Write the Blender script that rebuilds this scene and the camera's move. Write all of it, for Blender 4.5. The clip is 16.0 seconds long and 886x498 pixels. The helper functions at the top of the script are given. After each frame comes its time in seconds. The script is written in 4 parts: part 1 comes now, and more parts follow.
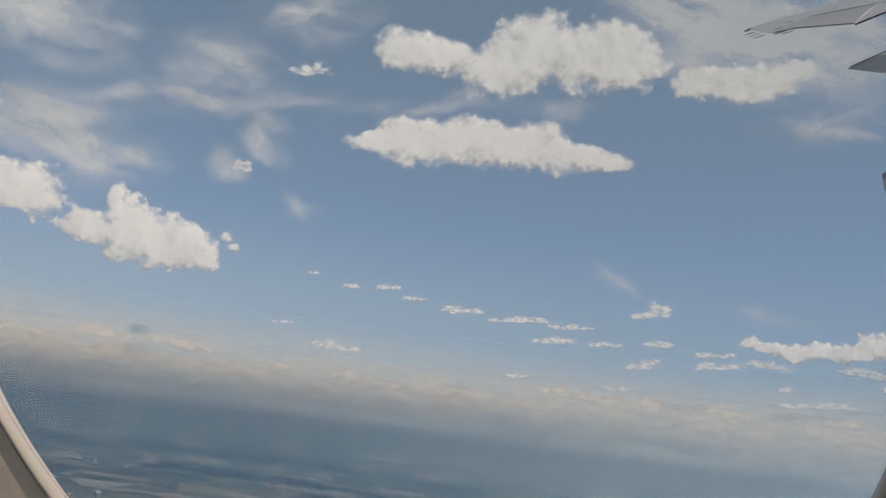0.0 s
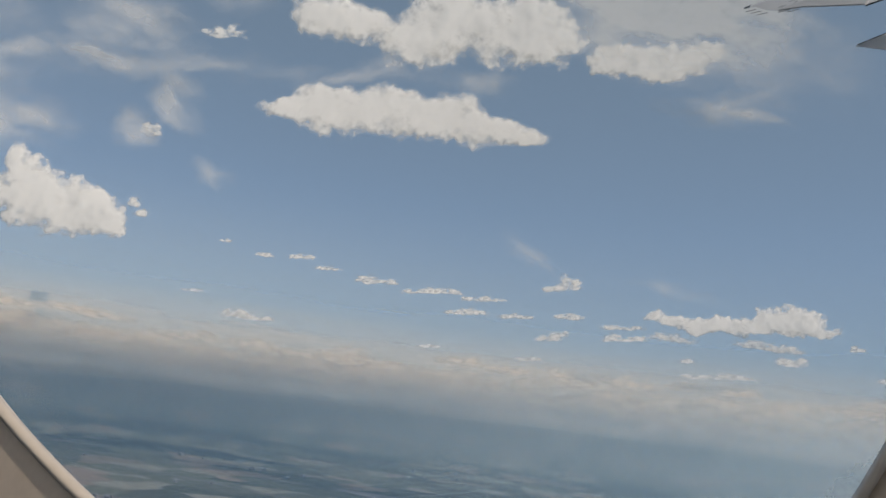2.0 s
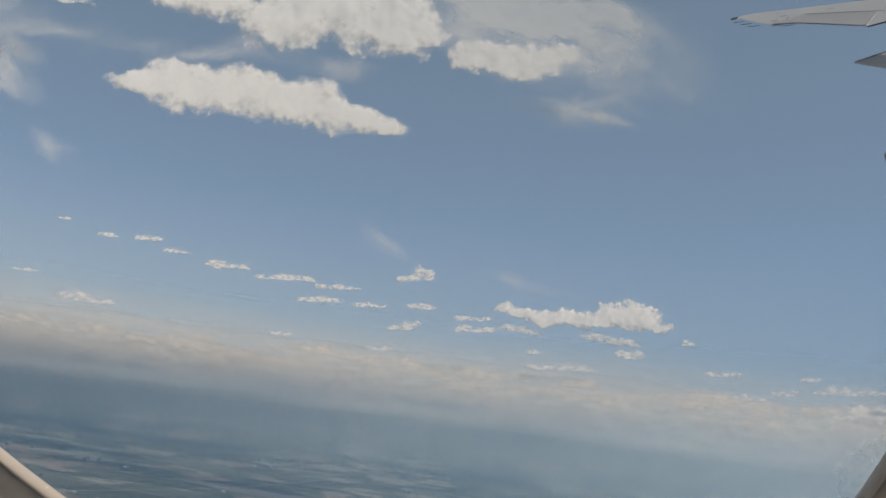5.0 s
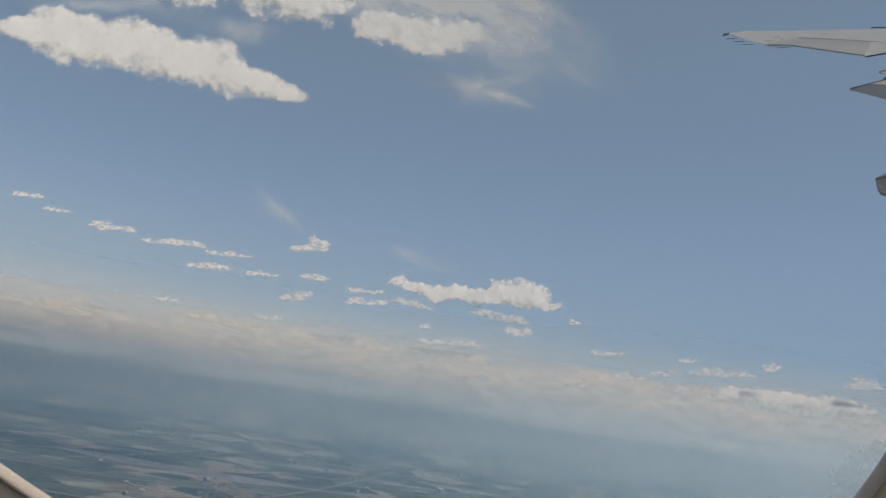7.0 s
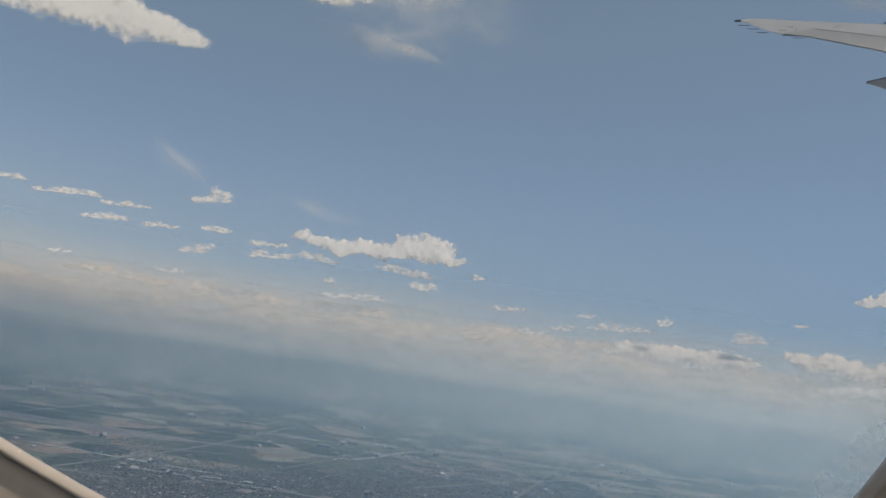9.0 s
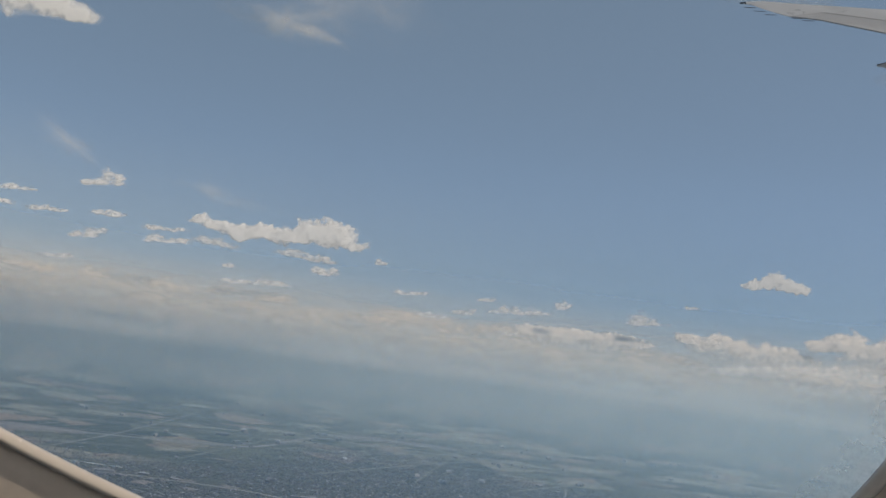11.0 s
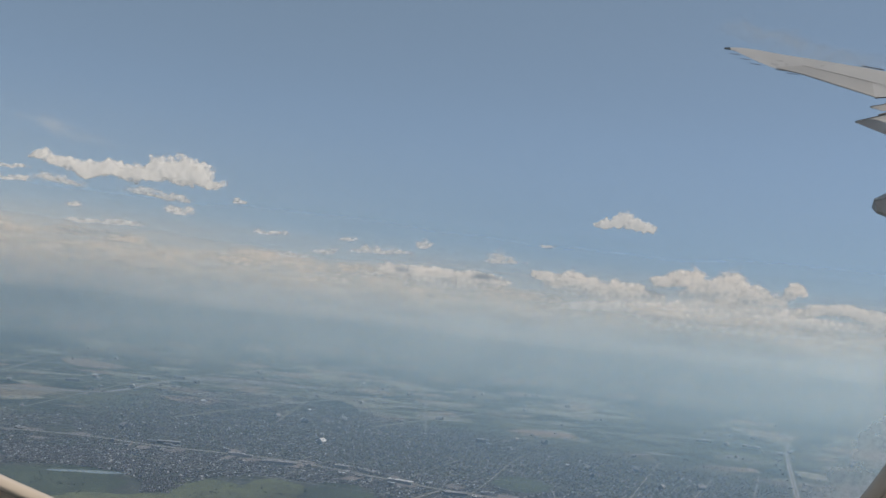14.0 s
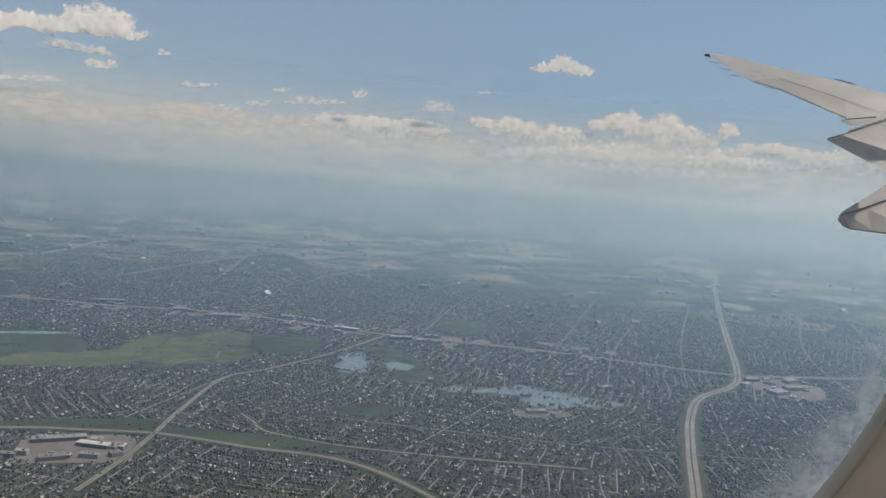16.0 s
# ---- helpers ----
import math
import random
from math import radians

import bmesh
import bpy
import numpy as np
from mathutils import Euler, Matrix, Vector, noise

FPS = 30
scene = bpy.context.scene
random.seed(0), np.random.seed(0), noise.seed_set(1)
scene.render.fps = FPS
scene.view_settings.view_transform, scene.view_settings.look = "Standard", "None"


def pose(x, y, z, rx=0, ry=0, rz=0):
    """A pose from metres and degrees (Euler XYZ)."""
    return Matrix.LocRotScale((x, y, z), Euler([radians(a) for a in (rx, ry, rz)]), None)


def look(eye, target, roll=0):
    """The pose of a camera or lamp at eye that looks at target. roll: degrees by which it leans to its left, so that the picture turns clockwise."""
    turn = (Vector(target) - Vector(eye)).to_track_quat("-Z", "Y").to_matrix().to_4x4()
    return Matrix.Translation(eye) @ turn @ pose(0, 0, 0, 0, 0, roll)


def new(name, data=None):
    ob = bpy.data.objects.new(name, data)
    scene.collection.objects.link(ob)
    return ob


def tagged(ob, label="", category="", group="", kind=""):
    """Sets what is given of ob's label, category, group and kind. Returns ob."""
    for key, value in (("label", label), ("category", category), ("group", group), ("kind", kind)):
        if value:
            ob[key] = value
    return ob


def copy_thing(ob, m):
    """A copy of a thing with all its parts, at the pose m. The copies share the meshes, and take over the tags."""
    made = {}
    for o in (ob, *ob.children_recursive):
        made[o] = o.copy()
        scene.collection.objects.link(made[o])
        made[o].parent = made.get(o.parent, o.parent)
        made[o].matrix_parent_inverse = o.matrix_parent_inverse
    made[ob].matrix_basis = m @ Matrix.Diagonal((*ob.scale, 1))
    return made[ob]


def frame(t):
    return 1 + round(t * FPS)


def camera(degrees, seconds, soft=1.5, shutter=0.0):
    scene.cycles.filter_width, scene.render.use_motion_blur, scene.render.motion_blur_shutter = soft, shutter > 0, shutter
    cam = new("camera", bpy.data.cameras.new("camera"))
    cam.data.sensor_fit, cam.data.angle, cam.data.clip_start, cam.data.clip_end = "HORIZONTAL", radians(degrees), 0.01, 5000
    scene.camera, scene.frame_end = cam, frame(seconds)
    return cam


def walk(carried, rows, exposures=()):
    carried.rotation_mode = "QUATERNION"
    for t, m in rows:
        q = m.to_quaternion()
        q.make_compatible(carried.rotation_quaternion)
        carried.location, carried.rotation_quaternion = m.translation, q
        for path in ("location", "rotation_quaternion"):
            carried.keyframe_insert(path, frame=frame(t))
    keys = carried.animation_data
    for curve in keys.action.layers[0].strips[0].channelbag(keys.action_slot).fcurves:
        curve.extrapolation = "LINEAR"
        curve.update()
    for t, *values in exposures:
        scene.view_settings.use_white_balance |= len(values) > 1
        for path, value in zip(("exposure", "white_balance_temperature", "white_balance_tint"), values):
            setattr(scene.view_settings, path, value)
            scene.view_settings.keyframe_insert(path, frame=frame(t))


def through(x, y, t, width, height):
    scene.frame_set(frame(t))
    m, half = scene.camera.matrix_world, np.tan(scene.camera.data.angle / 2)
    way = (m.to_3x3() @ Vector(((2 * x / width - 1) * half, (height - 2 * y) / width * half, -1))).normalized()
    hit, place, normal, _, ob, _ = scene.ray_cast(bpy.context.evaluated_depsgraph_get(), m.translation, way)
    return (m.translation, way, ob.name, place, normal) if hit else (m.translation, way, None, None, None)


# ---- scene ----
HEIGHT = 240.0
cam = camera(54.0, 16.0, soft=1.5)
ROWS = [
    (0, 0.0887, -0.6694, -0.3323, 101.18, -6.92, 24.87),
    (0.5, 0.0734, -0.6858, -0.3341, 100.75, -6.86, 23.41),
    (1, 0.0571, -0.7018, -0.3366, 100.45, -6.77, 21.98),
    (1.5, 0.0409, -0.7147, -0.3448, 100.15, -6.84, 20.59),
    (2, 0.0245, -0.7205, -0.3576, 99.96, -6.91, 19.14),
    (2.5, 0.0057, -0.7266, -0.3630, 99.98, -6.88, 17.61),
    (3, -0.0135, -0.7348, -0.3651, 100.11, -6.80, 16.08),
    (3.5, -0.0337, -0.7416, -0.3693, 100.27, -6.50, 14.07),
    (4, -0.0535, -0.7483, -0.3732, 100.34, -6.44, 12.47),
    (6.5, -0.1567, -0.7719, -0.3780, 100.31, -8.38, 3.98),
    (7, -0.1823, -0.7766, -0.3704, 99.64, -8.36, 2.10),
    (7.5, -0.2112, -0.7821, -0.3639, 99.00, -8.19, 0.44),
    (8, -0.2397, -0.7871, -0.3597, 98.11, -8.14, -1.16),
    (8.5, -0.2648, -0.7854, -0.3654, 97.73, -8.38, -2.67),
    (9, -0.2892, -0.7834, -0.3678, 97.59, -8.33, -4.23),
    (11.5, -0.4138, -0.7516, -0.3917, 97.47, -7.37, -12.29),
    (12, -0.4339, -0.7455, -0.3924, 97.60, -7.39, -13.94),
    (12.5, -0.4554, -0.7422, -0.3853, 97.64, -7.59, -15.50),
    (13, -0.4848, -0.7480, -0.3686, 97.23, -7.63, -16.77),
    (13.5, -0.5213, -0.7515, -0.3439, 96.14, -6.74, -18.39),
    (14, -0.5489, -0.7525, -0.3160, 94.56, -6.51, -19.78),
    (14.5, -0.5737, -0.7574, -0.2688, 91.91, -6.35, -20.89),
    (15, -0.5982, -0.7598, -0.2264, 89.38, -5.64, -21.95),
    (15.5, -0.6165, -0.7600, -0.1907, 87.51, -5.16, -22.95),
    (16, -0.6308, -0.7608, -0.1508, 85.02, -4.75, -23.80),
]
walk(cam, [(t, pose(x, y, HEIGHT + z, rx, ry, rz)) for t, x, y, z, rx, ry, rz in ROWS],
     exposures=[(0.0, -0.1, 7000, 12), (6.5, -0.06, 7100, 12), (9.0, -0.1, 7100, 12), (12.8, -0.16, 7100, 12), (13.6, -0.04, 7100, 12), (14.0, 0.0, 7150, 12), (14.6, 0.21, 7350, 12), (16.0, 0.12, 7350, 12)])

# ---- sky, sun ----
SUN_AZ, SUN_EL = 100.0, 55.0          # degrees clockwise from +y, and above the horizon
world = bpy.data.worlds.new("sky")
scene.world = world
world.use_nodes = True
wn, wl = world.node_tree.nodes, world.node_tree.links
sky = wn.new("ShaderNodeTexSky")
sky.sky_type, sky.sun_disc = "NISHITA", False
sky.sun_elevation, sky.sun_rotation = radians(SUN_EL), radians(SUN_AZ)
sky.altitude, sky.air_density, sky.dust_density, sky.ozone_density = 4500, 0.8, 0.3, 1.5
wl.new(sky.outputs[0], wn["Background"].inputs[0])
wn["Background"].inputs[1].default_value = 0.076
milk = wn.new("ShaderNodeBackground")          # thin high milkiness over the whole sky
milk.inputs[0].default_value, milk.inputs[1].default_value = (0.106, 0.154, 0.183, 1.0), 1.0
both = wn.new("ShaderNodeAddShader")
wl.new(wn["Background"].outputs[0], both.inputs[0])
wl.new(milk.outputs[0], both.inputs[1])
wl.new(both.outputs[0], wn["World Output"].inputs[0])

sun = new("sun", bpy.data.lights.new("sun", "SUN"))
sun.data.energy, sun.data.angle, sun.data.color = 3.0, radians(0.5), (1.0, 0.93, 0.84)
s_az, s_el = radians(SUN_AZ), radians(SUN_EL)
sun_dir = Vector((math.sin(s_az) * math.cos(s_el), math.cos(s_az) * math.cos(s_el), math.sin(s_el)))
sun.matrix_world = look(Vector((0, 0, HEIGHT + 50)) + 30 * sun_dir, (0, 0, HEIGHT + 50))
scene.cycles.transparent_max_bounces = 48


# ---- small helpers ----
def mesh_from(name, verts, faces, mats=(), smooth=False):
    me = bpy.data.meshes.new(name)
    me.from_pydata(np.asarray(verts).tolist(), [], np.asarray(faces).tolist() if isinstance(faces, np.ndarray) else faces)
    for m in mats:
        me.materials.append(m)
    if smooth:
        me.polygons.foreach_set("use_smooth", [True] * len(me.polygons))
    me.update()
    return me


def part(name, bm, material, parent, label=""):
    """Links a bmesh as one mesh object under a thing or a part."""
    me = bpy.data.meshes.new(name)
    bm.to_mesh(me)
    bm.free()
    me.materials.append(material)
    ob = new(name, me)
    ob.parent = parent
    return tagged(ob, label)


def mesh_part(name, me, parent, label=""):
    ob = new(name, me)
    ob.parent = parent
    return tagged(ob, label)


def polar(az, el, dist):
    a, e = radians(az), radians(el)
    return Vector((math.sin(a) * math.cos(e), math.cos(a) * math.cos(e), math.sin(e))) * dist + Vector((0, 0, HEIGHT))


class Nodes:
    """A material and short ways to add and link nodes."""

    def __init__(self, name):
        self.mat = bpy.data.materials.new(name)
        self.mat.use_nodes = True
        self.tree = self.mat.node_tree
        self.tree.nodes.clear()
        self.out = self.tree.nodes.new("ShaderNodeOutputMaterial")

    def add(self, kind, **inputs):
        n = self.tree.nodes.new("ShaderNode" + kind)
        for k, v in inputs.items():
            self.put(n, k.replace("_", " "), v)
        return n

    def put(self, n, key, v):
        sock = n.inputs[int(key)] if key.isdigit() else n.inputs[key]
        if hasattr(v, "is_linked"):
            self.tree.links.new(v, sock)
        else:
            sock.default_value = v

    def math(self, op, a, b=0.0):
        n = self.tree.nodes.new("ShaderNodeMath")
        n.operation = op
        self.put(n, "0", a)
        self.put(n, "1", b)
        return n.outputs[0]

    def position(self, scale=(1, 1, 1)):
        g = self.add("NewGeometry")
        m = self.add("Mapping", Scale=scale)
        self.tree.links.new(g.outputs["Position"], m.inputs["Vector"])
        return m.outputs[0]

    def noise(self, vec, scale, detail=4.0, rough=0.55):
        return self.add("TexNoise", Vector=vec, Scale=scale, Detail=detail, Roughness=rough).outputs[0]

    def span(self, v, a, b, c=0.0, d=1.0):
        n = self.add("MapRange")
        n.interpolation_type = "SMOOTHSTEP"
        for i, q in enumerate((v, a, b, c, d)):
            self.put(n, str(i), q)
        return n.outputs[0]

    def mix(self, f, a, b):
        n = self.tree.nodes.new("ShaderNodeMix")
        n.data_type = "RGBA"
        for i, q in ((0, f), (6, a), (7, b)):
            self.put(n, str(i), q)
        return n.outputs[2]

    def blend(self, f, a, b):
        n = self.add("MixShader")
        self.put(n, "0", f)
        self.tree.links.new(a, n.inputs[1])
        self.tree.links.new(b, n.inputs[2])
        return n.outputs[0]

    def finish(self, shader):
        self.tree.links.new(shader, self.out.inputs[0])
        return self.mat


def rgb(r, g, b):
    return (r, g, b, 1.0)


def plain(name, colour, rough=0.6, metal=0.0, grain=30.0, vary=0.15, bump=0.0):
    n = Nodes(name)
    p = n.position()
    v1, v2 = n.noise(p, grain, 5), n.noise(p, grain * 0.12, 3)
    k = n.math("ADD", n.math("MULTIPLY", v1, 0.5), n.math("MULTIPLY", v2, 0.5))
    col = n.mix(n.span(k, 0.3, 0.7), rgb(*[c * (1 - vary) for c in colour]), rgb(*[min(1, c * (1 + vary)) for c in colour]))
    b = n.add("BsdfPrincipled", Base_Color=col, Roughness=n.span(v1, 0.2, 0.8, max(0.02, rough - 0.08), rough + 0.08), Metallic=metal)
    if bump:
        bn = n.add("Bump", Strength=bump, Height=v1)
        n.tree.links.new(bn.outputs[0], b.inputs["Normal"])
    return n.finish(b.outputs[0])


# ---- materials ----
def cloud_material(name, edge, peak, grain, through=0.3, tone=(0.82, 0.81, 0.79), deep=0.2):
    """Cloud droplets: white unless tone tints them, opaque where the cloud is deep and thinning out where it is
    shallow; less light comes through its deep middle.
    """
    n = Nodes(name)
    den = n.add("Attribute")
    den.attribute_name = "fullness"
    f = n.noise(n.position(), grain, 5, 0.6)
    d1 = n.math("MULTIPLY", den.outputs["Fac"], n.span(f, 0.25, 0.75, 0.7, 1.3))
    a = n.span(d1, 0.0, edge, 0.0, peak)
    d = n.add("BsdfDiffuse", Color=rgb(*tone))
    t = n.add("BsdfTranslucent", Color=rgb(*tone))
    lit = n.blend(n.span(d1, 0.35 * edge, 1.6 * edge, through, deep), d.outputs[0], t.outputs[0])
    clear = n.add("BsdfTransparent")
    return n.finish(n.blend(a, clear.outputs[0], lit))


M_CUMULUS = cloud_material("cumulus", 0.7, 1.0, 0.012, 0.35, deep=0.3)
M_SMALL = cloud_material("fair_weather_cloud", 1.25, 0.88, 0.03, 0.35, deep=0.3)
M_WISP = cloud_material("wisp", 1.5, 0.55, 0.004, 0.3, deep=0.3)
# heap and bank: the warm cast of far haze is painted into tone
M_HEAP = cloud_material("heaped_cloud", 0.8, 0.95, 0.02, 0.45, (0.93, 0.87, 0.80), deep=0.35)
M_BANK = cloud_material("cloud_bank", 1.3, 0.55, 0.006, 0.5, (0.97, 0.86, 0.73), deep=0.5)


# see-through sheet; the haze's tint is painted into its tone
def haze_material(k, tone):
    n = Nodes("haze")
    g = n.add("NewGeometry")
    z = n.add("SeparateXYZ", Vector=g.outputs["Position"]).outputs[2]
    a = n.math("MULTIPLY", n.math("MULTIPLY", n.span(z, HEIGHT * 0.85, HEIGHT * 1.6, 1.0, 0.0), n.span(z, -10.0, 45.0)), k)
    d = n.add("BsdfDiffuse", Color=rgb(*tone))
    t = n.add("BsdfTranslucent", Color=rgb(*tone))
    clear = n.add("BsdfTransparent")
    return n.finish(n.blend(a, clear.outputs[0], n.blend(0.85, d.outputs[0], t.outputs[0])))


def ground_material():
    n = Nodes("prairie")
    p = n.position()
    cells = n.add("TexVoronoi", Vector=n.position((1 / 120, 1 / 85, 0)), Scale=1.0, Randomness=0.75)
    hue = n.add("SeparateColor", Color=cells.outputs["Color"])
    fine = n.noise(p, 0.05, 6)
    broad = n.noise(p, 0.0022, 4)
    field = n.mix(hue.outputs[0], rgb(0.016, 0.03, 0.022), rgb(0.125, 0.13, 0.09))
    field = n.mix(n.span(hue.outputs[1], 0.76, 0.84), field, rgb(0.26, 0.19, 0.145))
    field = n.mix(n.span(hue.outputs[2], 0.8, 0.88), field, rgb(0.25, 0.235, 0.185))
    field = n.mix(n.span(fine, 0.35, 0.7, 0.0, 0.4), field, rgb(0.03, 0.05, 0.028))
    wood = n.mix(n.span(broad, 0.52, 0.60, 0.0, 0.75), field, rgb(0.028, 0.045, 0.03))
    far = n.add("VectorMath", Vector=n.position((1, 1, 0)))
    far.operation = "DISTANCE"
    far.inputs[1].default_value = (430, 1000, 0)
    lawn = n.mix(n.span(fine, 0.35, 0.65), rgb(0.035, 0.042, 0.036), rgb(0.075, 0.08, 0.062))
    wood = n.mix(n.span(far.outputs["Value"], 750.0, 1050.0, 1.0, 0.0), wood, lawn)
    b = n.add("BsdfPrincipled", Base_Color=wood, Roughness=0.95)
    return n.finish(b.outputs[0])


def water_material():
    n = Nodes("lake_water")
    p = n.position()
    b = n.add("BsdfPrincipled", Base_Color=rgb(0.16, 0.19, 0.19), Roughness=n.span(n.noise(p, 0.05, 3), 0.3, 0.7, 0.04, 0.12), IOR=1.6)
    bn = n.add("Bump", Strength=0.03, Distance=0.1, Height=n.noise(p, 0.8, 3))
    n.tree.links.new(bn.outputs[0], b.inputs["Normal"])
    return n.finish(b.outputs[0])


def island_material(name, dark, light, rough=0.85, third=None):
    """A colour drawn for each piece of a mesh."""
    n = Nodes(name)
    g = n.add("NewGeometry")
    own = n.add("ObjectInfo").outputs["Random"]
    r = n.math("FRACT", n.math("ADD", g.outputs["Random Per Island"], own))
    col = n.mix(r, rgb(*dark), rgb(*light))
    if third:
        col = n.mix(n.span(r, 0.9, 0.93), col, rgb(*third))
    col = n.mix(n.span(n.noise(n.position(), 1.2, 4), 0.3, 0.7, 0.0, 0.3), col, rgb(*dark))
    b = n.add("BsdfPrincipled", Base_Color=col, Roughness=rough)
    return n.finish(b.outputs[0])


M_GROUND = ground_material()
M_WATER = water_material()
M_ROAD = plain("worn_concrete_road", (0.235, 0.215, 0.2), 0.9, grain=0.2, vary=0.2)
M_VERGE = plain("mown_verge", (0.07, 0.08, 0.056), 0.95, grain=0.1, vary=0.25)
M_STREET = plain("residential_street", (0.235, 0.228, 0.225), 0.9, grain=0.3, vary=0.2)
M_MEADOW = plain("meadow_grass", (0.09, 0.102, 0.052), 0.95, grain=0.05, vary=0.5)
M_PARK = plain("rough_grass", (0.046, 0.06, 0.038), 0.95, grain=0.05, vary=0.5)
M_LOT = plain("parking_asphalt", (0.175, 0.155, 0.145), 0.9, grain=0.08, vary=0.3)
M_WALL = island_material("house_siding", (0.11, 0.105, 0.105), (0.36, 0.35, 0.335))
M_ROOF = island_material("asphalt_shingle", (0.055, 0.053, 0.057), (0.19, 0.182, 0.182), third=(0.5, 0.49, 0.475))
M_SHED = island_material("flat_roof_membrane", (0.2, 0.185, 0.18), (0.42, 0.405, 0.385), 0.6, third=(0.62, 0.6, 0.58))
M_TREE = island_material("tree_leaves", (0.026, 0.038, 0.027), (0.056, 0.072, 0.044))


# ---- the ground: one sheet to the horizon, rising to far hills ----
def rise(x, y):
    r = math.hypot(x, y)
    k = max(0.0, (r - 2500.0) / 2350.0)
    h = 196.0 * k ** 1.7
    if k > 0.35:
        a = math.atan2(x, y)
        ridge = noise.fractal((a * 38.0, r * 0.002, 3.0), 0.8, 2.0, 5)
        h += 19.0 * (k - 0.35) / 0.65 * ridge
    return h


def ground_sheet():
    radii = [0.0] + list(np.linspace(120, 2500, 28)) + list(np.linspace(2580, 4850, 42))
    az = np.linspace(-math.pi, math.pi, 721)[:-1]
    verts = [(0, 0, 0)]
    for r in radii[1:]:
        verts += [(r * math.sin(a), r * math.cos(a), rise(r * math.sin(a), r * math.cos(a))) for a in az]
    m = len(az)
    faces = [(0, 1 + (j + 1) % m, 1 + j) for j in range(m)]
    for i in range(len(radii) - 2):
        o = 1 + i * m
        faces += [(o + j, o + (j + 1) % m, o + m + (j + 1) % m, o + m + j) for j in range(m)]
    ob = new("ground", mesh_from("ground", verts, faces, [M_GROUND], True))
    return tagged(ob, "hazy green and brown prairie with fields rising to far hills", "ground", kind="structure")


ground_sheet()


def spline(points, step=12.0):
    """A smooth line through a few corners."""
    pts = [Vector((*p, 0)) for p in points]
    pts = [2 * pts[0] - pts[1]] + pts + [2 * pts[-1] - pts[-2]]
    out = []
    for i in range(1, len(pts) - 2):
        a, b, c, d = pts[i - 1:i + 3]
        k = max(2, int((c - b).length / step))
        for j in range(k):
            t = j / k
            out.append(0.5 * (2 * b + (c - a) * t + (2 * a - 5 * b + 4 * c - d) * t * t + (3 * b - a - 3 * c + d) * t ** 3))
    return out + [pts[-2]]


def ribbon(line, offset, width, z):
    verts, faces = [], []
    for i, p in enumerate(line):
        d = (line[min(i + 1, len(line) - 1)] - line[max(i - 1, 0)]).normalized()
        s = Vector((d.y, -d.x, 0))
        for k in (-0.5, 0.5):
            q = p + s * (offset + k * width)
            verts.append((q.x, q.y, z + rise(q.x, q.y)))
        if i:
            o = 2 * i
            faces.append((o - 2, o - 1, o + 1, o))
    return verts, faces


KEEP_OFF = []      # lines with a half width that houses and trees leave free
AREAS = []         # discs and ovals that houses and trees leave free


def road(points, width, label, lanes=1, verge=0.0):
    line = spline(points)
    ob = new("road", None)
    tagged(ob, label, "road", "main roads", "structure")
    if verge:
        v, f = ribbon(line, 0, width + verge, 0.5)
        mesh_part("verge", mesh_from("verge", v, f, [M_VERGE]), ob, "dry grass verge")
    w = width / (lanes * 1.35 - 0.35)
    for k in range(lanes):
        v, f = ribbon(line, (k - (lanes - 1) / 2) * w * 1.35, w, 0.58)
        mesh_part("carriageway", mesh_from("carriageway", v, f, [M_ROAD]), ob)
    KEEP_OFF.append((np.array([(p.x, p.y) for p in line]), (width + verge) / 2 + 2.0))
    return ob


road([(1790, 2000), (1586, 1774), (1231, 1352), (1016, 1089), (868, 908), (796, 839), (708, 795), (634, 724), (552, 625), (476, 527), (400, 430)], 9.5, "wide pale divided highway bending through the suburbs", 2, 7)
road([(-400, 1500), (-71, 1453), (70, 1389), (244, 1328), (382, 1220), (457, 1158), (600, 1078), (729, 984), (850, 894), (978, 868), (1200, 830)], 9, "long pale arterial road lined with shops", 2, 5)
road([(20, 630), (54, 689), (83, 749), (115, 821), (173, 934), (227, 969), (330, 1050), (440, 1158)], 4.2, "straight pale avenue between houses", 2, 2)
road([(-200, 800), (-34, 785), (30, 769), (92, 747), (159, 699), (204, 673), (236, 637), (262, 571), (280, 480)], 3.8, "pale curving parkway with grass sides", 2, 7)
road([(166, 800), (173, 769), (177, 743), (230, 695), (309, 652), (420, 600)], 2.0, "narrow pale collector road along a green strip", 1, 4)
road([(-500, 1930), (-99, 1985), (6, 2071), (138, 2368), (312, 2302), (700, 2330)], 16, "far pale country highway", 1, 8)
road([(700, 2200), (963, 2073), (1150, 1951), (1416, 1950), (1685, 1945), (1900, 1700)], 9, "far pale ring road at the town's edge", 1, 8)

road([(95, 985), (128, 1000), (150, 1022), (182, 1030), (190, 1062), (232, 1072)], 1.3, "narrow pale winding path across the meadow")
for pts in ([(-2300, 1500), (-1500, 1750), (-700, 1680), (-250, 1820)], [(-1900, 2300), (-900, 2150), (0, 2260)], [(-1100, 1250), (-820, 1900), (-700, 2600)], [(-500, 1300), (-330, 1900), (-200, 2700)],
            [(100, 1700), (420, 2100), (900, 2600)], [(500, 1750), (1100, 2350), (1500, 2700)], [(-1500, 1100), (-900, 1400), (-350, 1380)]):
    road(pts, 5, "thin pale country road between fields", 1, 5)


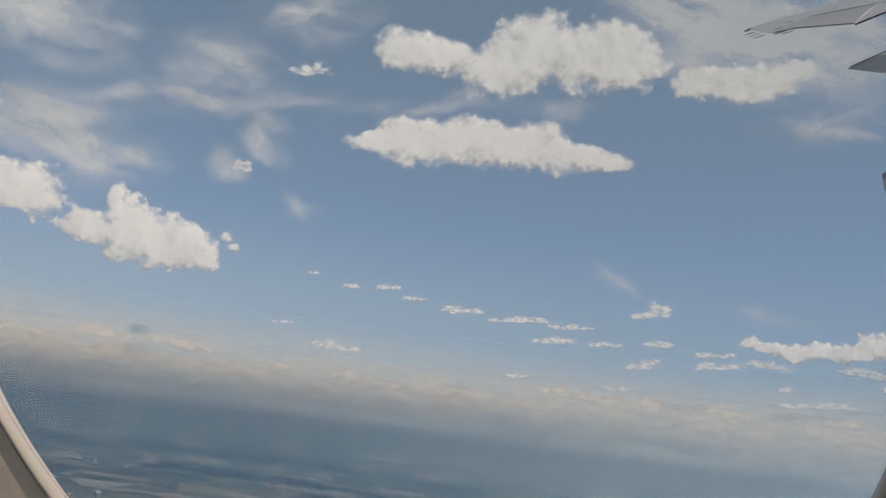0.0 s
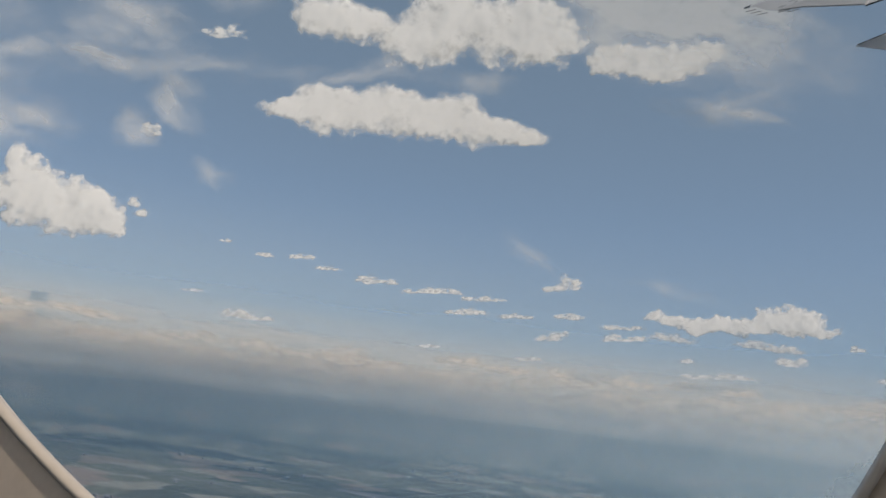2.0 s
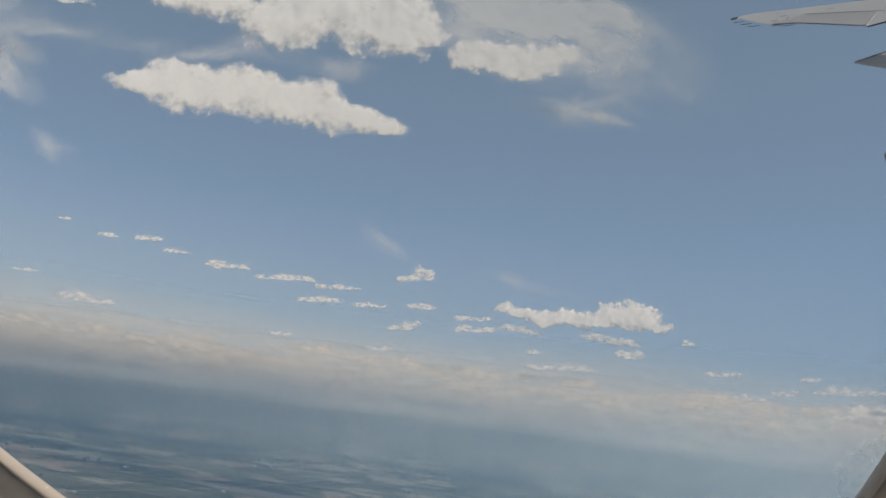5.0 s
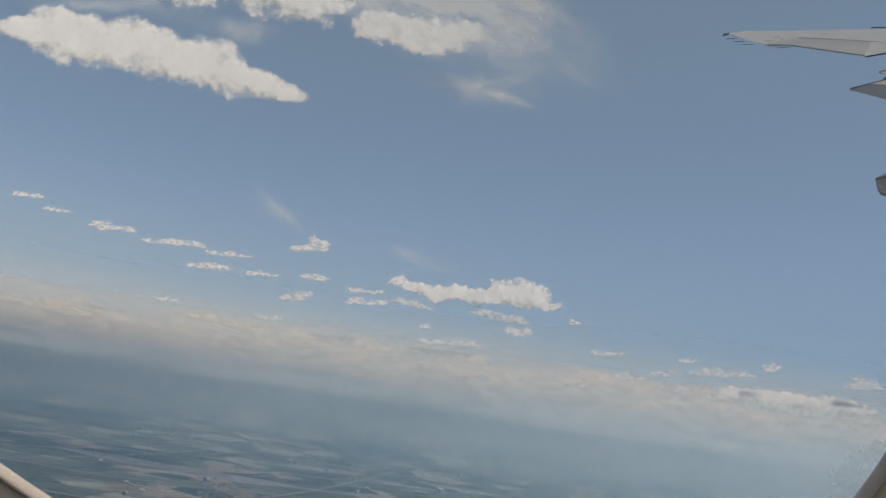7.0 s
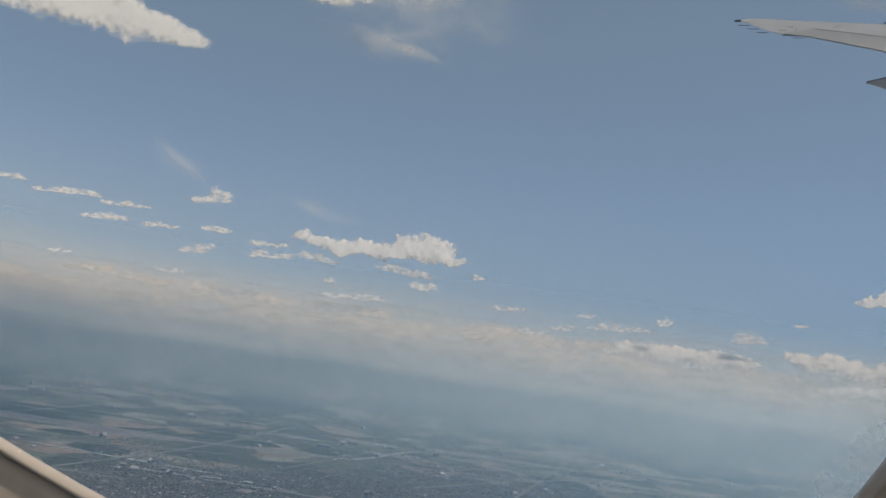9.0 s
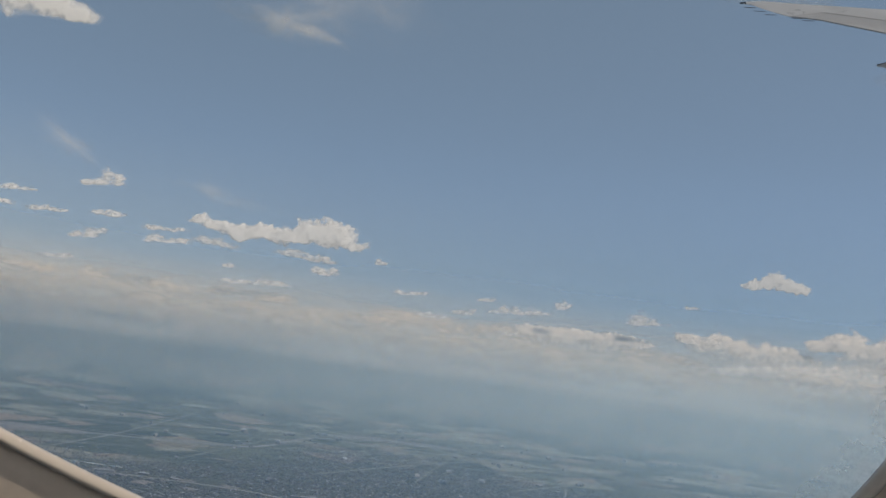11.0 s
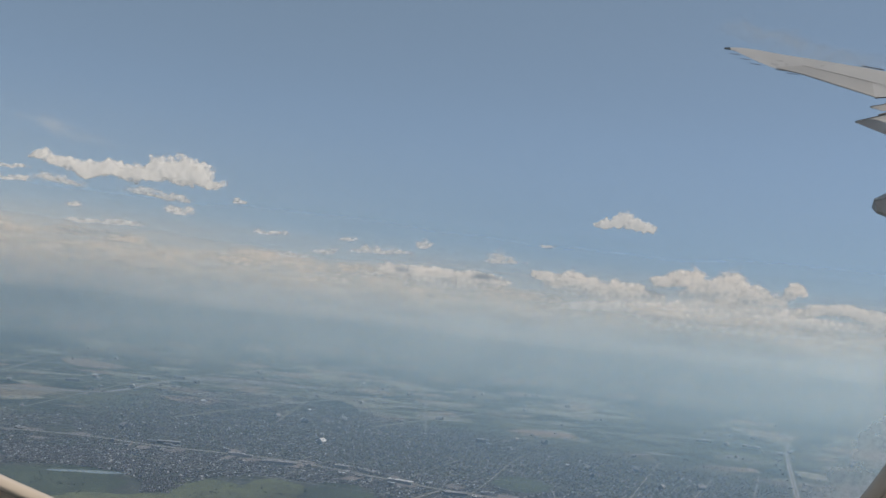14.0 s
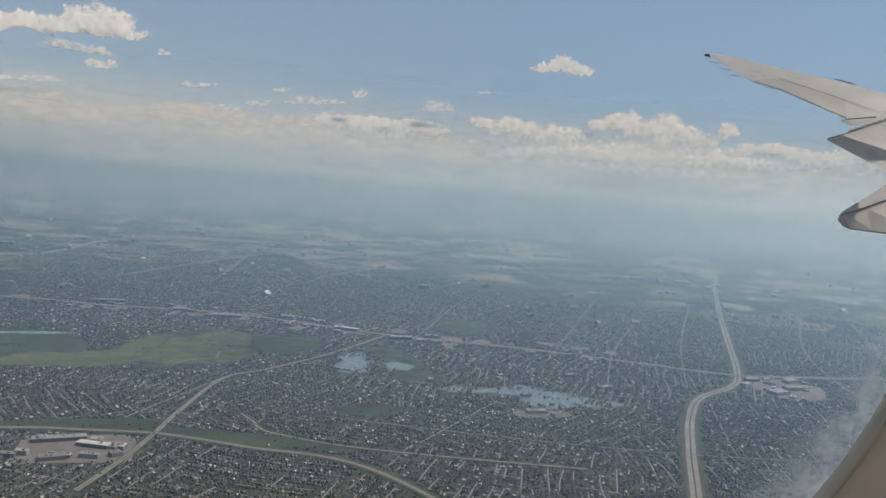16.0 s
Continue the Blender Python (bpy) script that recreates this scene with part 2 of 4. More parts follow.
section = random.Random(5)
for k in range(8):
    x0 = -1900 + 430 * k + section.uniform(-60, 60)
    road([(x0 + 0.32 * q, 1700 + abs(x0) * 0.1 + 0.95 * q) for q in range(0, 1300, 260)], 3.0, "thin pale country road between fields", 1, 3)
for k in range(5):
    road([(-2000 + q, 1900 + 190 * k + 12 * math.sin(q / 300.0) + 0.06 * q) for q in range(0, 4200, 350)], 5.0, "thin pale country road between fields", 1, 4)
collector = random.Random(21)
for k in range(9):
    x0, y0 = -120 + 175 * k + collector.uniform(-30, 30), 760 + 40 * (k % 3)
    bend = collector.uniform(-40, 40)
    line = [(x0 + 0.75 * q + bend * math.sin(q / 160.0), y0 + 0.92 * q) for q in range(0, 700 + 60 * (k % 4), 70)]
    clear_of = [(345, 1000, 75), (395, 975, 60), (430, 860, 60), (525, 815, 85), (175, 1085, 135), (30, 1030, 115), (-80, 1110, 130), (285, 1110, 70)]
    runs = [[]]
    for p in line:
        if min(math.hypot(p[0] - x, p[1] - y) - r for x, y, r in clear_of) > 0:
            runs[-1].append(p)
        else:
            runs.append([])
    for run in runs:
        if len(run) > 2:
            road(run, 1.7, "narrow pale collector street between houses")
for k in range(6):
    x0, y0 = -60 + 40 * k, 905 + 190 * k
    road([(x0 + q, y0 - 0.45 * q + 18 * math.sin(q / 120.0 + k)) for q in range(300 if k < 2 else 0, 1050, 150)], 1.6, "narrow pale cross street between houses")


def blob(cx, cy, rx, ry, turn, seed, rough=0.18, count=72, square=False):
    """The outline of a natural patch."""
    rnd = random.Random(seed)
    ph = [(k, rnd.uniform(0, 6.3), rnd.uniform(0.3, 1.0) * rough / k ** 0.7) for k in range(2, 9)]
    out = []
    for i in range(count):
        a = 2 * math.pi * i / count
        r = 1 + sum(w * math.sin(k * a + p) for k, p, w in ph)
        c, s = math.cos(a), math.sin(a)
        if square:
            r = (1 + 0.3 * (r - 1)) / max(abs(c), abs(s))
        x, y = rx * r * c, ry * r * s
        out.append((cx + x * math.cos(turn) - y * math.sin(turn), cy + x * math.sin(turn) + y * math.cos(turn)))
    return out


PATCHES = [0]


def patch(name, mat, cx, cy, rx, ry, turn, seed, label, category, z=0.02, rough=0.18, clear=1.12, kind="structure"):
    pts = blob(cx, cy, rx, ry, radians(turn), seed, rough, square=mat == M_LOT and rough < 0.2)
    PATCHES[0] += 1
    z += 0.012 * PATCHES[0]
    n = len(pts)
    ob = new(name, mesh_from(name, [(x, y, z) for x, y in pts] + [(cx, cy, z)], [(i, (i + 1) % n, n) for i in range(n)], [mat]))
    if clear:
        AREAS.append((cx, cy, rx * clear, ry * clear, radians(turn), mat in (M_WATER, M_LOT)))
    return tagged(ob, label, category, kind=kind)


def lake(shore, seed, label):
    """Water inside a smooth, slightly indented shore."""
    line = spline(shore + shore[:1], 6.0)[:-1]
    cx, cy = sum(p.x for p in line) / len(line), sum(p.y for p in line) / len(line)
    PATCHES[0] += 1
    z = 0.05 + 0.012 * PATCHES[0]
    bm = bmesh.new()
    ring = [bm.verts.new((p.x + 3.0 * noise.noise((p.x * 0.07, p.y * 0.07, seed)), p.y + 4.0 * noise.noise((p.x * 0.07, p.y * 0.07, seed + 9.0)), z)) for p in line]
    bmesh.ops.triangulate(bm, faces=[bm.faces.new(ring)])
    bmesh.ops.recalc_face_normals(bm, faces=bm.faces[:])
    tagged(part("lake", bm, M_WATER, None), label, "lake", kind="structure")
    for p in line[::4]:
        AREAS.append(((p.x + cx) / 2, (p.y + cy) / 2, 9.0, 12.0, 0.0, True))
        AREAS.append((p.x, p.y, 9.0, 11.0, 0.0, True))
        SHORES.append((p.x, p.y, p.x - cx, p.y - cy))
    AREAS.append((cx, cy, 12.0, 20.0, 0.0, True))


SHORES = []
lake([(309, 954), (313, 985), (330, 1004), (334, 1034), (354, 1050), (372, 1042), (362, 1018), (368, 998), (350, 975), (345, 953), (325, 944)], 3.0, "small pale blue suburban lake with an uneven shore")
lake([(374, 966), (380, 992), (396, 999), (414, 975), (403, 962), (393, 954)], 5.0, "narrow pale blue suburban pond")
lake([(400, 868), (418, 876), (440, 868), (470, 864), (492, 872), (512, 869), (528, 851), (543, 826), (569, 803), (587, 780), (552, 773), (519, 781), (498, 774), (481, 780), (470, 802), (478, 828), (462, 840), (446, 846), (425, 848), (408, 853)], 6.0, "long pale blue lake with a wide bay among houses")
patch("lake", M_WATER, -20, 1180, 50, 9, 0, 12, "far pale pond", "lake", 0.05)
patch("lake", M_WATER, -395, 1580, 190, 10, -12, 13, "pale winding river in the plain", "river", 0.05, 0.3)
patch("meadow", M_MEADOW, 165, 1090, 72, 108, -35, 21, "light green golf course meadow", "meadow", rough=0.34)
patch("meadow", M_MEADOW, 30, 1035, 100, 38, 5, 22, "light green open meadow", "meadow", rough=0.34)
patch("meadow", M_PARK, -80, 1110, 110, 95, 5, 23, "dull green parkland", "meadow", 0.0)
patch("meadow", M_PARK, 280, 1110, 48, 64, -30, 24, "dull green park by the road", "meadow", 0.0)
patch("meadow", M_PARK, 290, 795, 34, 20, 0, 25, "green sports field", "meadow")
patch("meadow", M_PARK, 600, 1230, 45, 60, -30, 26, "dark green wooded park", "meadow", 0.0)
patch("meadow", M_PARK, 150, 730, 110, 13, -28, 27, "dark green strip between roads", "meadow", 0.0)
patch("meadow", M_PARK, 20, 790, 75, 12, -5, 28, "dark green strip by the parkway", "meadow", 0.0)
patch("parking_lot", M_LOT, 22, 722, 44, 34, -8, 31, "brownish shopping centre parking lot", "parking lot", rough=0.06)
patch("parking_lot", M_LOT, 868, 815, 56, 44, 40, 32, "brownish parking lot of a mall", "parking lot", rough=0.08)
patch("parking_lot", M_LOT, 470, 758, 32, 13, -10, 33, "pale school yard and parking lot", "parking lot", rough=0.08)
lots = random.Random(8)
shops = spline([(-300, 1480), (-71, 1440), (70, 1389), (244, 1328), (382, 1235), (457, 1155), (600, 1078), (729, 984)], 20.0)
for k in range(26):
    p = shops[int((k + 0.5) / 26 * len(shops))]
    patch("parking_lot", M_LOT, p.x + lots.choice((-1, 1)) * lots.uniform(14, 40), p.y + lots.choice((-1, 1)) * lots.uniform(14, 48), lots.uniform(7, 16), lots.uniform(9, 24), lots.uniform(-45, -15), 60 + k, "brownish parking lot between shops", "parking lot", rough=0.08)
patch("bare_field", M_LOT, -640, 1950, 260, 60, -5, 36, "brown bare earth field", "field", rough=0.25)
patch("bare_field", M_LOT, 420, 2520, 260, 70, 5, 37, "brown new housing tract far away", "field", rough=0.25)


def box_bm(sx, sy, sz, bevel=0.0):
    bm = bmesh.new()
    bmesh.ops.create_cube(bm, size=1.0, matrix=Matrix.Translation((0, 0, sz / 2)) @ Matrix.Diagonal((sx, sy, sz, 1)))
    if bevel:
        bmesh.ops.bevel(bm, geom=bm.edges[:], offset=bevel, segments=1, affect="EDGES")
    return bm


def hall(x, y, sx, sy, sz, turn, label):
    ob = new("store_building", None)
    ob.matrix_world = pose(x, y, 0, 0, 0, turn)
    tagged(ob, label, "building", "large flat-roofed buildings")
    part("wall", box_bm(sx, sy, sz), M_WALL, ob)
    top = part("roof", box_bm(sx * 1.02, sy * 1.02, 0.5, 0.08), M_SHED, ob, "pale flat roof")
    top.location.z = sz
    rnd = random.Random(int(x * 7 + y))
    for k in range(3):
        unit = part("roof_unit", box_bm(1.6, 1.2, 1.0), M_SHED, ob)
        unit.location = (rnd.uniform(-0.35, 0.35) * sx, rnd.uniform(-0.3, 0.3) * sy, sz + 0.5)


for q in [(10, 745, 40, 9, 3, 2), (35, 725, 26, 8, 3, -30), (5, 700, 20, 9, 3, 5), (50, 700, 9, 7, 3, 20),
          (835, 800, 26, 16, 4, 10), (880, 815, 34, 12, 4, -5), (905, 850, 22, 10, 4, 12), (850, 862, 20, 9, 4, 0), (820, 840, 16, 9, 4, 20),
          (465, 764, 22, 8, 3, -6), (482, 752, 16, 6, 3, 30), (85, 1415, 34, 10, 4, -8), (238, 1296, 40, 14, 4, -12), (395, 1200, 36, 9, 4, -35),
          (455, 1135, 32, 12, 4, -10), (180, 1345, 24, 9, 4, -15), (330, 1290, 22, 10, 4, -25), (-240, 1480, 30, 9, 4, 5),
          (1540, 1850, 44, 14, 5, -45), (1430, 1900, 38, 10, 5, -20), (-100, 2180, 30, 10, 5, 0), (60, 2350, 30, 12, 6, 0), (150, 2440, 30, 12, 6, 0), (700, 1640, 16, 12, 7, 0)]:
    hall(*q, "long flat-roofed store with a pale roof")


def strip(points, count, reach, seed):
    """Stores and small halls scattered along a road."""
    rnd = random.Random(seed)
    line = spline(points, 8.0)
    for k in range(count):
        i = rnd.randrange(1, len(line) - 1)
        d = (line[i + 1] - line[i - 1]).normalized()
        off = rnd.choice((-1, 1)) * rnd.uniform(8, reach)
        p = line[i] + Vector((d.y, -d.x, 0)) * off
        hall(p.x, p.y, rnd.uniform(5, 16), rnd.uniform(4, 8), rnd.uniform(2, 3.5), math.degrees(math.atan2(d.y, d.x)) + rnd.choice((0, 0, 90)), "small flat-roofed shop beside the arterial road")


strip([(-400, 1500), (-71, 1453), (70, 1389), (244, 1328), (382, 1220), (457, 1158), (600, 1078), (729, 984)], 70, 34, 3)
strip([(1586, 1774), (1231, 1352), (1016, 1089), (868, 908)], 16, 30, 4)
strip([(-99, 1985), (6, 2071), (138, 2368)], 10, 60, 5)
strip([(560, 1500), (700, 1800), (420, 2480)], 16, 120, 6)
strip([(-25, 738), (60, 703)], 12, 24, 11)
strip([(825, 785), (915, 855)], 12, 30, 12)
strip([(250, 950), (420, 870), (640, 900)], 10, 60, 8)


# ---- suburb: streets, houses and trees ----
def free(xy, margin=0.0):
    ok = np.ones(len(xy), bool)
    for cx, cy, rx, ry, a, wet in AREAS:
        d = xy - (cx, cy)
        u = (d[:, 0] * math.cos(a) + d[:, 1] * math.sin(a)) / (rx + margin)
        v = (-d[:, 0] * math.sin(a) + d[:, 1] * math.cos(a)) / (ry + margin)
        ok &= u * u + v * v > 1
    for line, half in KEEP_OFF:
        near = np.full(len(xy), 1e9)
        for p in line:
            near = np.minimum(near, np.hypot(xy[:, 0] - p[0], xy[:, 1] - p[1]))
        ok &= near > half + margin + 3.0
    return ok


rng = np.random.default_rng(7)
ROW, STEP = 11.0, 3.1


def spread(x, y, scale, k):
    return np.array([noise.noise((p * scale, q * scale, k)) for p, q in zip(x, y)])


def city():
    """Neighbourhoods, each with its own street direction: street pieces, house places (x, y, turn, size) and tree places."""
    size = 135.0
    gx, gy = np.meshgrid(np.arange(-720, 2000, size), np.arange(450, 2350, size))
    seeds = np.stack([gx.ravel(), gy.ravel()], 1) + rng.uniform(-55, 55, (gx.size, 2))
    quads, houses, trees = [], [], []
    for k, (sx, sy) in enumerate(seeds):
        r0, a0 = math.hypot(sx, sy), math.degrees(math.atan2(sx, sy))
        if not (430 < r0 < 2300 and -30 < a0 < 62):
            continue
        az = 39.0 + (rng.normal(0, 9) if rng.random() < 0.72 else 90.0 + rng.normal(0, 15))
        ax, ay = math.sin(radians(az)), math.cos(radians(az))
        cx, cy = ay, -ax
        rows, along = np.arange(-150, 150, ROW) + rng.uniform(0, ROW), np.arange(-150, 150, STEP)
        W, Q = np.meshgrid(rows, along, indexing="ij")
        curl = rng.uniform(-1, 1)
        Wb = W + curl * 0.0016 * Q * Q + 1.5 * np.sin(Q / 24.0 + W * 0.31)
        X, Y = sx + Wb * cx + Q * ax, sy + Wb * cy + Q * ay
        near = np.hypot(X - sx, Y - sy)
        other = seeds[np.hypot(seeds[:, 0] - sx, seeds[:, 1] - sy) < 420]
        own = np.ones(X.shape, bool)
        for ox, oy in other:
            own &= (near <= np.hypot(X - ox, Y - oy) + 1e-6)
        R, A = np.hypot(X, Y), np.degrees(np.arctan2(X, Y))
        park = spread(X.ravel(), Y.ravel(), 0.0062, 2.0).reshape(X.shape)
        edge = spread(X.ravel(), Y.ravel(), 0.0015, 9.0).reshape(X.shape)
        town = own & (R > 520) & (R + rng.normal(0, 130, X.shape) < 1860 + 750 * edge) & (A > -17 + 4 * edge) & (A < 57) & (park < 0.62)
        phase = rng.uniform(0, 90, len(rows))[:, None]
        shown = (np.sin((Q + phase * 9) / 17.0) + 0.6 * np.sin((Q + phase * 5) / 6.1)) > -0.1
        cross = np.abs(((Q + rng.uniform(0, 80)) % 78.0) - 39.0) < STEP * 0.6
        for i in range(len(rows)):
            for q in np.nonzero(town[i, :-1] & town[i, 1:] & shown[i, :-1])[0]:
                a, c = Vector((X[i, q], Y[i, q], 0)), Vector((X[i, q + 1], Y[i, q + 1], 0))
                d = (c - a).normalized()
                quads.append((a, c, Vector((d.y, -d.x, 0)) * 0.6))
        for i in range(len(rows) - 1):
            for q in np.nonzero(cross[i] & town[i] & town[i + 1])[0][::2]:
                a, c = Vector((X[i, q], Y[i, q], 0)), Vector((X[i + 1, q], Y[i + 1, q], 0))
                d = (c - a).normalized()
                quads.append((a, c, Vector((d.y, -d.x, 0)) * 0.8))
        for side in (-1, 1):
            ok = town & ~cross & (rng.random(X.shape) < np.where(R > 1350, 0.34, 0.8))
            off = side * ROW * 0.25 + rng.normal(0, 0.3, X.shape)
            jit = rng.normal(0, 0.4, X.shape)
            turn = -az + np.where(rng.random(X.shape) < 0.6, 0.0, 90.0) + rng.normal(0, 8, X.shape)
            houses.append(np.stack([(X + off * cx + jit * ax)[ok], (Y + off * cy + jit * ay)[ok], turn[ok], rng.uniform(0.42, 0.72, X.shape)[ok]], 1))
        for rep in range(4):
            ok = town & (rng.random(X.shape) < np.where(R > 1250, 0.16, 0.42))
            off = np.where(rng.random(X.shape) < 0.6, rng.uniform(0.36, 0.64, X.shape), rng.uniform(0.08, 0.4, X.shape)) * ROW
            jit = rng.uniform(-2, 2, X.shape)
            trees.append(np.stack([(X + off * cx + jit * ax)[ok], (Y + off * cy + jit * ay)[ok], rng.uniform(0.35, 0.95, X.shape)[ok]], 1))
    return quads, np.concatenate(houses), np.concatenate(trees)


quads, houses, trees = city()
houses = houses[free(houses[:, :2])]
trees = trees[free(trees[:, :2], -2.0)]
extra = np.stack([rng.uniform(-500, 1500, 26000), rng.uniform(520, 1900, 26000), rng.uniform(0.4, 1.0, 26000)], 1)
clump = np.array([noise.noise((x * 0.011, y * 0.011, 5.0)) + 0.6 * noise.noise((x * 0.04, y * 0.04, 1.0)) for x, y, s in extra])
extra = extra[clump > 0.2]
WET = [q for q in AREAS if q[5]]
ALL_AREAS, AREAS = AREAS, WET
extra = extra[free(extra[:, :2], -3.0)]
AREAS = ALL_AREAS
shore = [(x + 9.0 * dx / math.hypot(dx, dy) + rng.normal(0, 4), y + 9.0 * dy / math.hypot(dx, dy) + rng.normal(0, 4), rng.uniform(0.5, 1.3)) for x, y, dx, dy in SHORES for k in range(3)]
trees = np.concatenate([trees, extra, np.array(shore)])

mids = np.array([((a + c) / 2)[:2] for a, c, w in quads])
ok = free(mids)
sv, sf = [], []
for (a, c, w), k in zip(quads, ok):
    if k:
        o = len(sv)
        sv += [(q.x, q.y, 0.35) for q in (a - w, a + w, c + w, c - w)]
        sf.append((o, o + 1, o + 2, o + 3))
tagged(new("residential_streets", mesh_from("streets", sv, sf, [M_STREET])), "grid of pale residential streets", "street", kind="stuff")

WALL_V = np.array([(-1.9, -1.4, 0), (1.9, -1.4, 0), (1.9, 1.4, 0), (-1.9, 1.4, 0), (-1.9, -1.4, 1.7), (1.9, -1.4, 1.7), (1.9, 1.4, 1.7), (-1.9, 1.4, 1.7), (-1.9, 0, 2.8), (1.9, 0, 2.8)])
WALL_F = [(0, 1, 5, 4), (1, 2, 6, 9, 5), (2, 3, 7, 6), (3, 0, 4, 8, 7)]
ROOF_V = np.array([(-2.2, -1.75, 1.55), (2.2, -1.75, 1.55), (2.2, 0, 2.95), (-2.2, 0, 2.95), (2.2, 1.75, 1.55), (-2.2, 1.75, 1.55),
                   (-2.2, -1.75, 1.4), (2.2, -1.75, 1.4), (2.2, 0, 2.8), (-2.2, 0, 2.8), (2.2, 1.75, 1.4), (-2.2, 1.75, 1.4)])
ROOF_F = [(0, 1, 2, 3), (3, 2, 4, 5), (6, 9, 8, 7), (9, 11, 10, 8), (0, 6, 7, 1), (5, 4, 10, 11), (0, 3, 9, 6), (3, 5, 11, 9), (1, 7, 8, 2), (2, 8, 10, 4)]


def many(base_v, base_f, places):
    """One mesh of many turned and scaled copies."""
    a = np.radians(places[:, 2])
    s = places[:, 3]
    c, d = np.cos(a) * s, np.sin(a) * s
    v = np.empty((len(places), len(base_v), 3))
    v[:, :, 0] = c[:, None] * base_v[:, 0] - d[:, None] * base_v[:, 1] + places[:, 0, None]
    v[:, :, 1] = d[:, None] * base_v[:, 0] + c[:, None] * base_v[:, 1] + places[:, 1, None]
    v[:, :, 2] = s[:, None] * base_v[:, 2]
    k = len(base_v)
    return v.reshape(-1, 3), [tuple(i * k + q for q in f) for i in range(len(places)) for f in base_f]


order = np.argsort(np.hypot(houses[:, 0], houses[:, 1]) + 0.0 * houses[:, 0] + 3000.0 * (houses[:, 0] < -60))
houses = houses[order]
near_houses, far_houses = houses[:220], houses[220:]
wall_me, roof_me = mesh_from("wall", WALL_V, WALL_F, [M_WALL]), mesh_from("roof", ROOF_V, ROOF_F, [M_ROOF])
first = new("house", None)
tagged(first, "small suburban house with a grey shingle roof", "house", "suburban houses")
mesh_part("wall", wall_me, first)
mesh_part("roof", roof_me, first)
for i, (x, y, a, s) in enumerate(near_houses):
    m = pose(x, y, 0, 0, 0, a)
    if i == 0:
        first.matrix_world = m
        first.scale = (1, 1, 1)
    else:
        copy_thing(first, m)
block = tagged(new("distant_houses", None), "thousands of small suburban houses with grey roofs", "houses", kind="stuff")
mesh_part("walls", mesh_from("far_walls", *many(WALL_V, WALL_F, far_houses), [M_WALL]), block)
mesh_part("roofs", mesh_from("far_roofs", *many(ROOF_V, ROOF_F, far_houses), [M_ROOF]), block)


def ico(level):
    bm = bmesh.new()
    bmesh.ops.create_icosphere(bm, subdivisions=level, radius=1.0)
    v = np.array([p.co[:] for p in bm.verts])
    f = [tuple(q.index for q in p.verts) for p in bm.faces]
    bm.free()
    return v, np.array(f)


ICO1, ICO1_F = ico(1)
tv = ICO1 * (0.9, 0.82, 0.95) * (1 + 0.25 * np.sin(ICO1 @ np.array([3.1, 5.7, 4.3]) * 2)[:, None]) + (0, 0, 1.1)
tp = np.stack([trees[:, 0], trees[:, 1], rng.uniform(0, 360, len(trees)), trees[:, 2]], 1)
tagged(new("street_trees", mesh_from("street_trees", *many(tv, [tuple(f) for f in ICO1_F], tp), [M_TREE])), "thousands of dark green trees between the houses", "trees", kind="stuff")


def farmsteads():
    """Scattered sheds and barns out on the plain, too far to tell apart."""
    n = 420
    a, r = np.radians(rng.uniform(-62, 50, n)), rng.uniform(1500, 3100, n) ** 1.0
    x, y = r * np.sin(a), r * np.cos(a)
    k = np.array([noise.noise((p * 0.004, q * 0.004, 7.0)) for p, q in zip(x, y)]) > 0.05
    pl = np.stack([x, y, rng.uniform(0, 180, n), rng.uniform(1.2, 2.8, n) ** 1.3], 1)[k]
    base = tagged(new("farm_sheds", None), "scattered pale sheds and barns on the far plain", "sheds", kind="stuff")
    v, f = many(WALL_V, WALL_F, pl)
    lift = np.repeat([rise(p[0], p[1]) for p in pl], len(WALL_V))
    mesh_part("walls", mesh_from("shed_walls", v + np.stack([0 * lift, 0 * lift, lift], 1), f, [M_WALL]), base)
    v, f = many(ROOF_V, ROOF_F, pl)
    lift = np.repeat([rise(p[0], p[1]) for p in pl], len(ROOF_V))
    mesh_part("roofs", mesh_from("shed_roofs", v + np.stack([0 * lift, 0 * lift, lift], 1), f, [M_SHED]), base)


farmsteads()

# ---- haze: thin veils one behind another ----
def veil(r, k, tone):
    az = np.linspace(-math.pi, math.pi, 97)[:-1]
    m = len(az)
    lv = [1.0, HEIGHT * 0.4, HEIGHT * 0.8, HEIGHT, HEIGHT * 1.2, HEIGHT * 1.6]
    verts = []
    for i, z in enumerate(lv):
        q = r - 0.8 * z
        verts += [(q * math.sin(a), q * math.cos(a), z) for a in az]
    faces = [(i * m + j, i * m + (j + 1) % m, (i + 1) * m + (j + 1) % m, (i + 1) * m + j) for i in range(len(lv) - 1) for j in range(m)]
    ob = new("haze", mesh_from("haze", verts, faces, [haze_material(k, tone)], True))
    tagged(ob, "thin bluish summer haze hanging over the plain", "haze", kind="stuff")


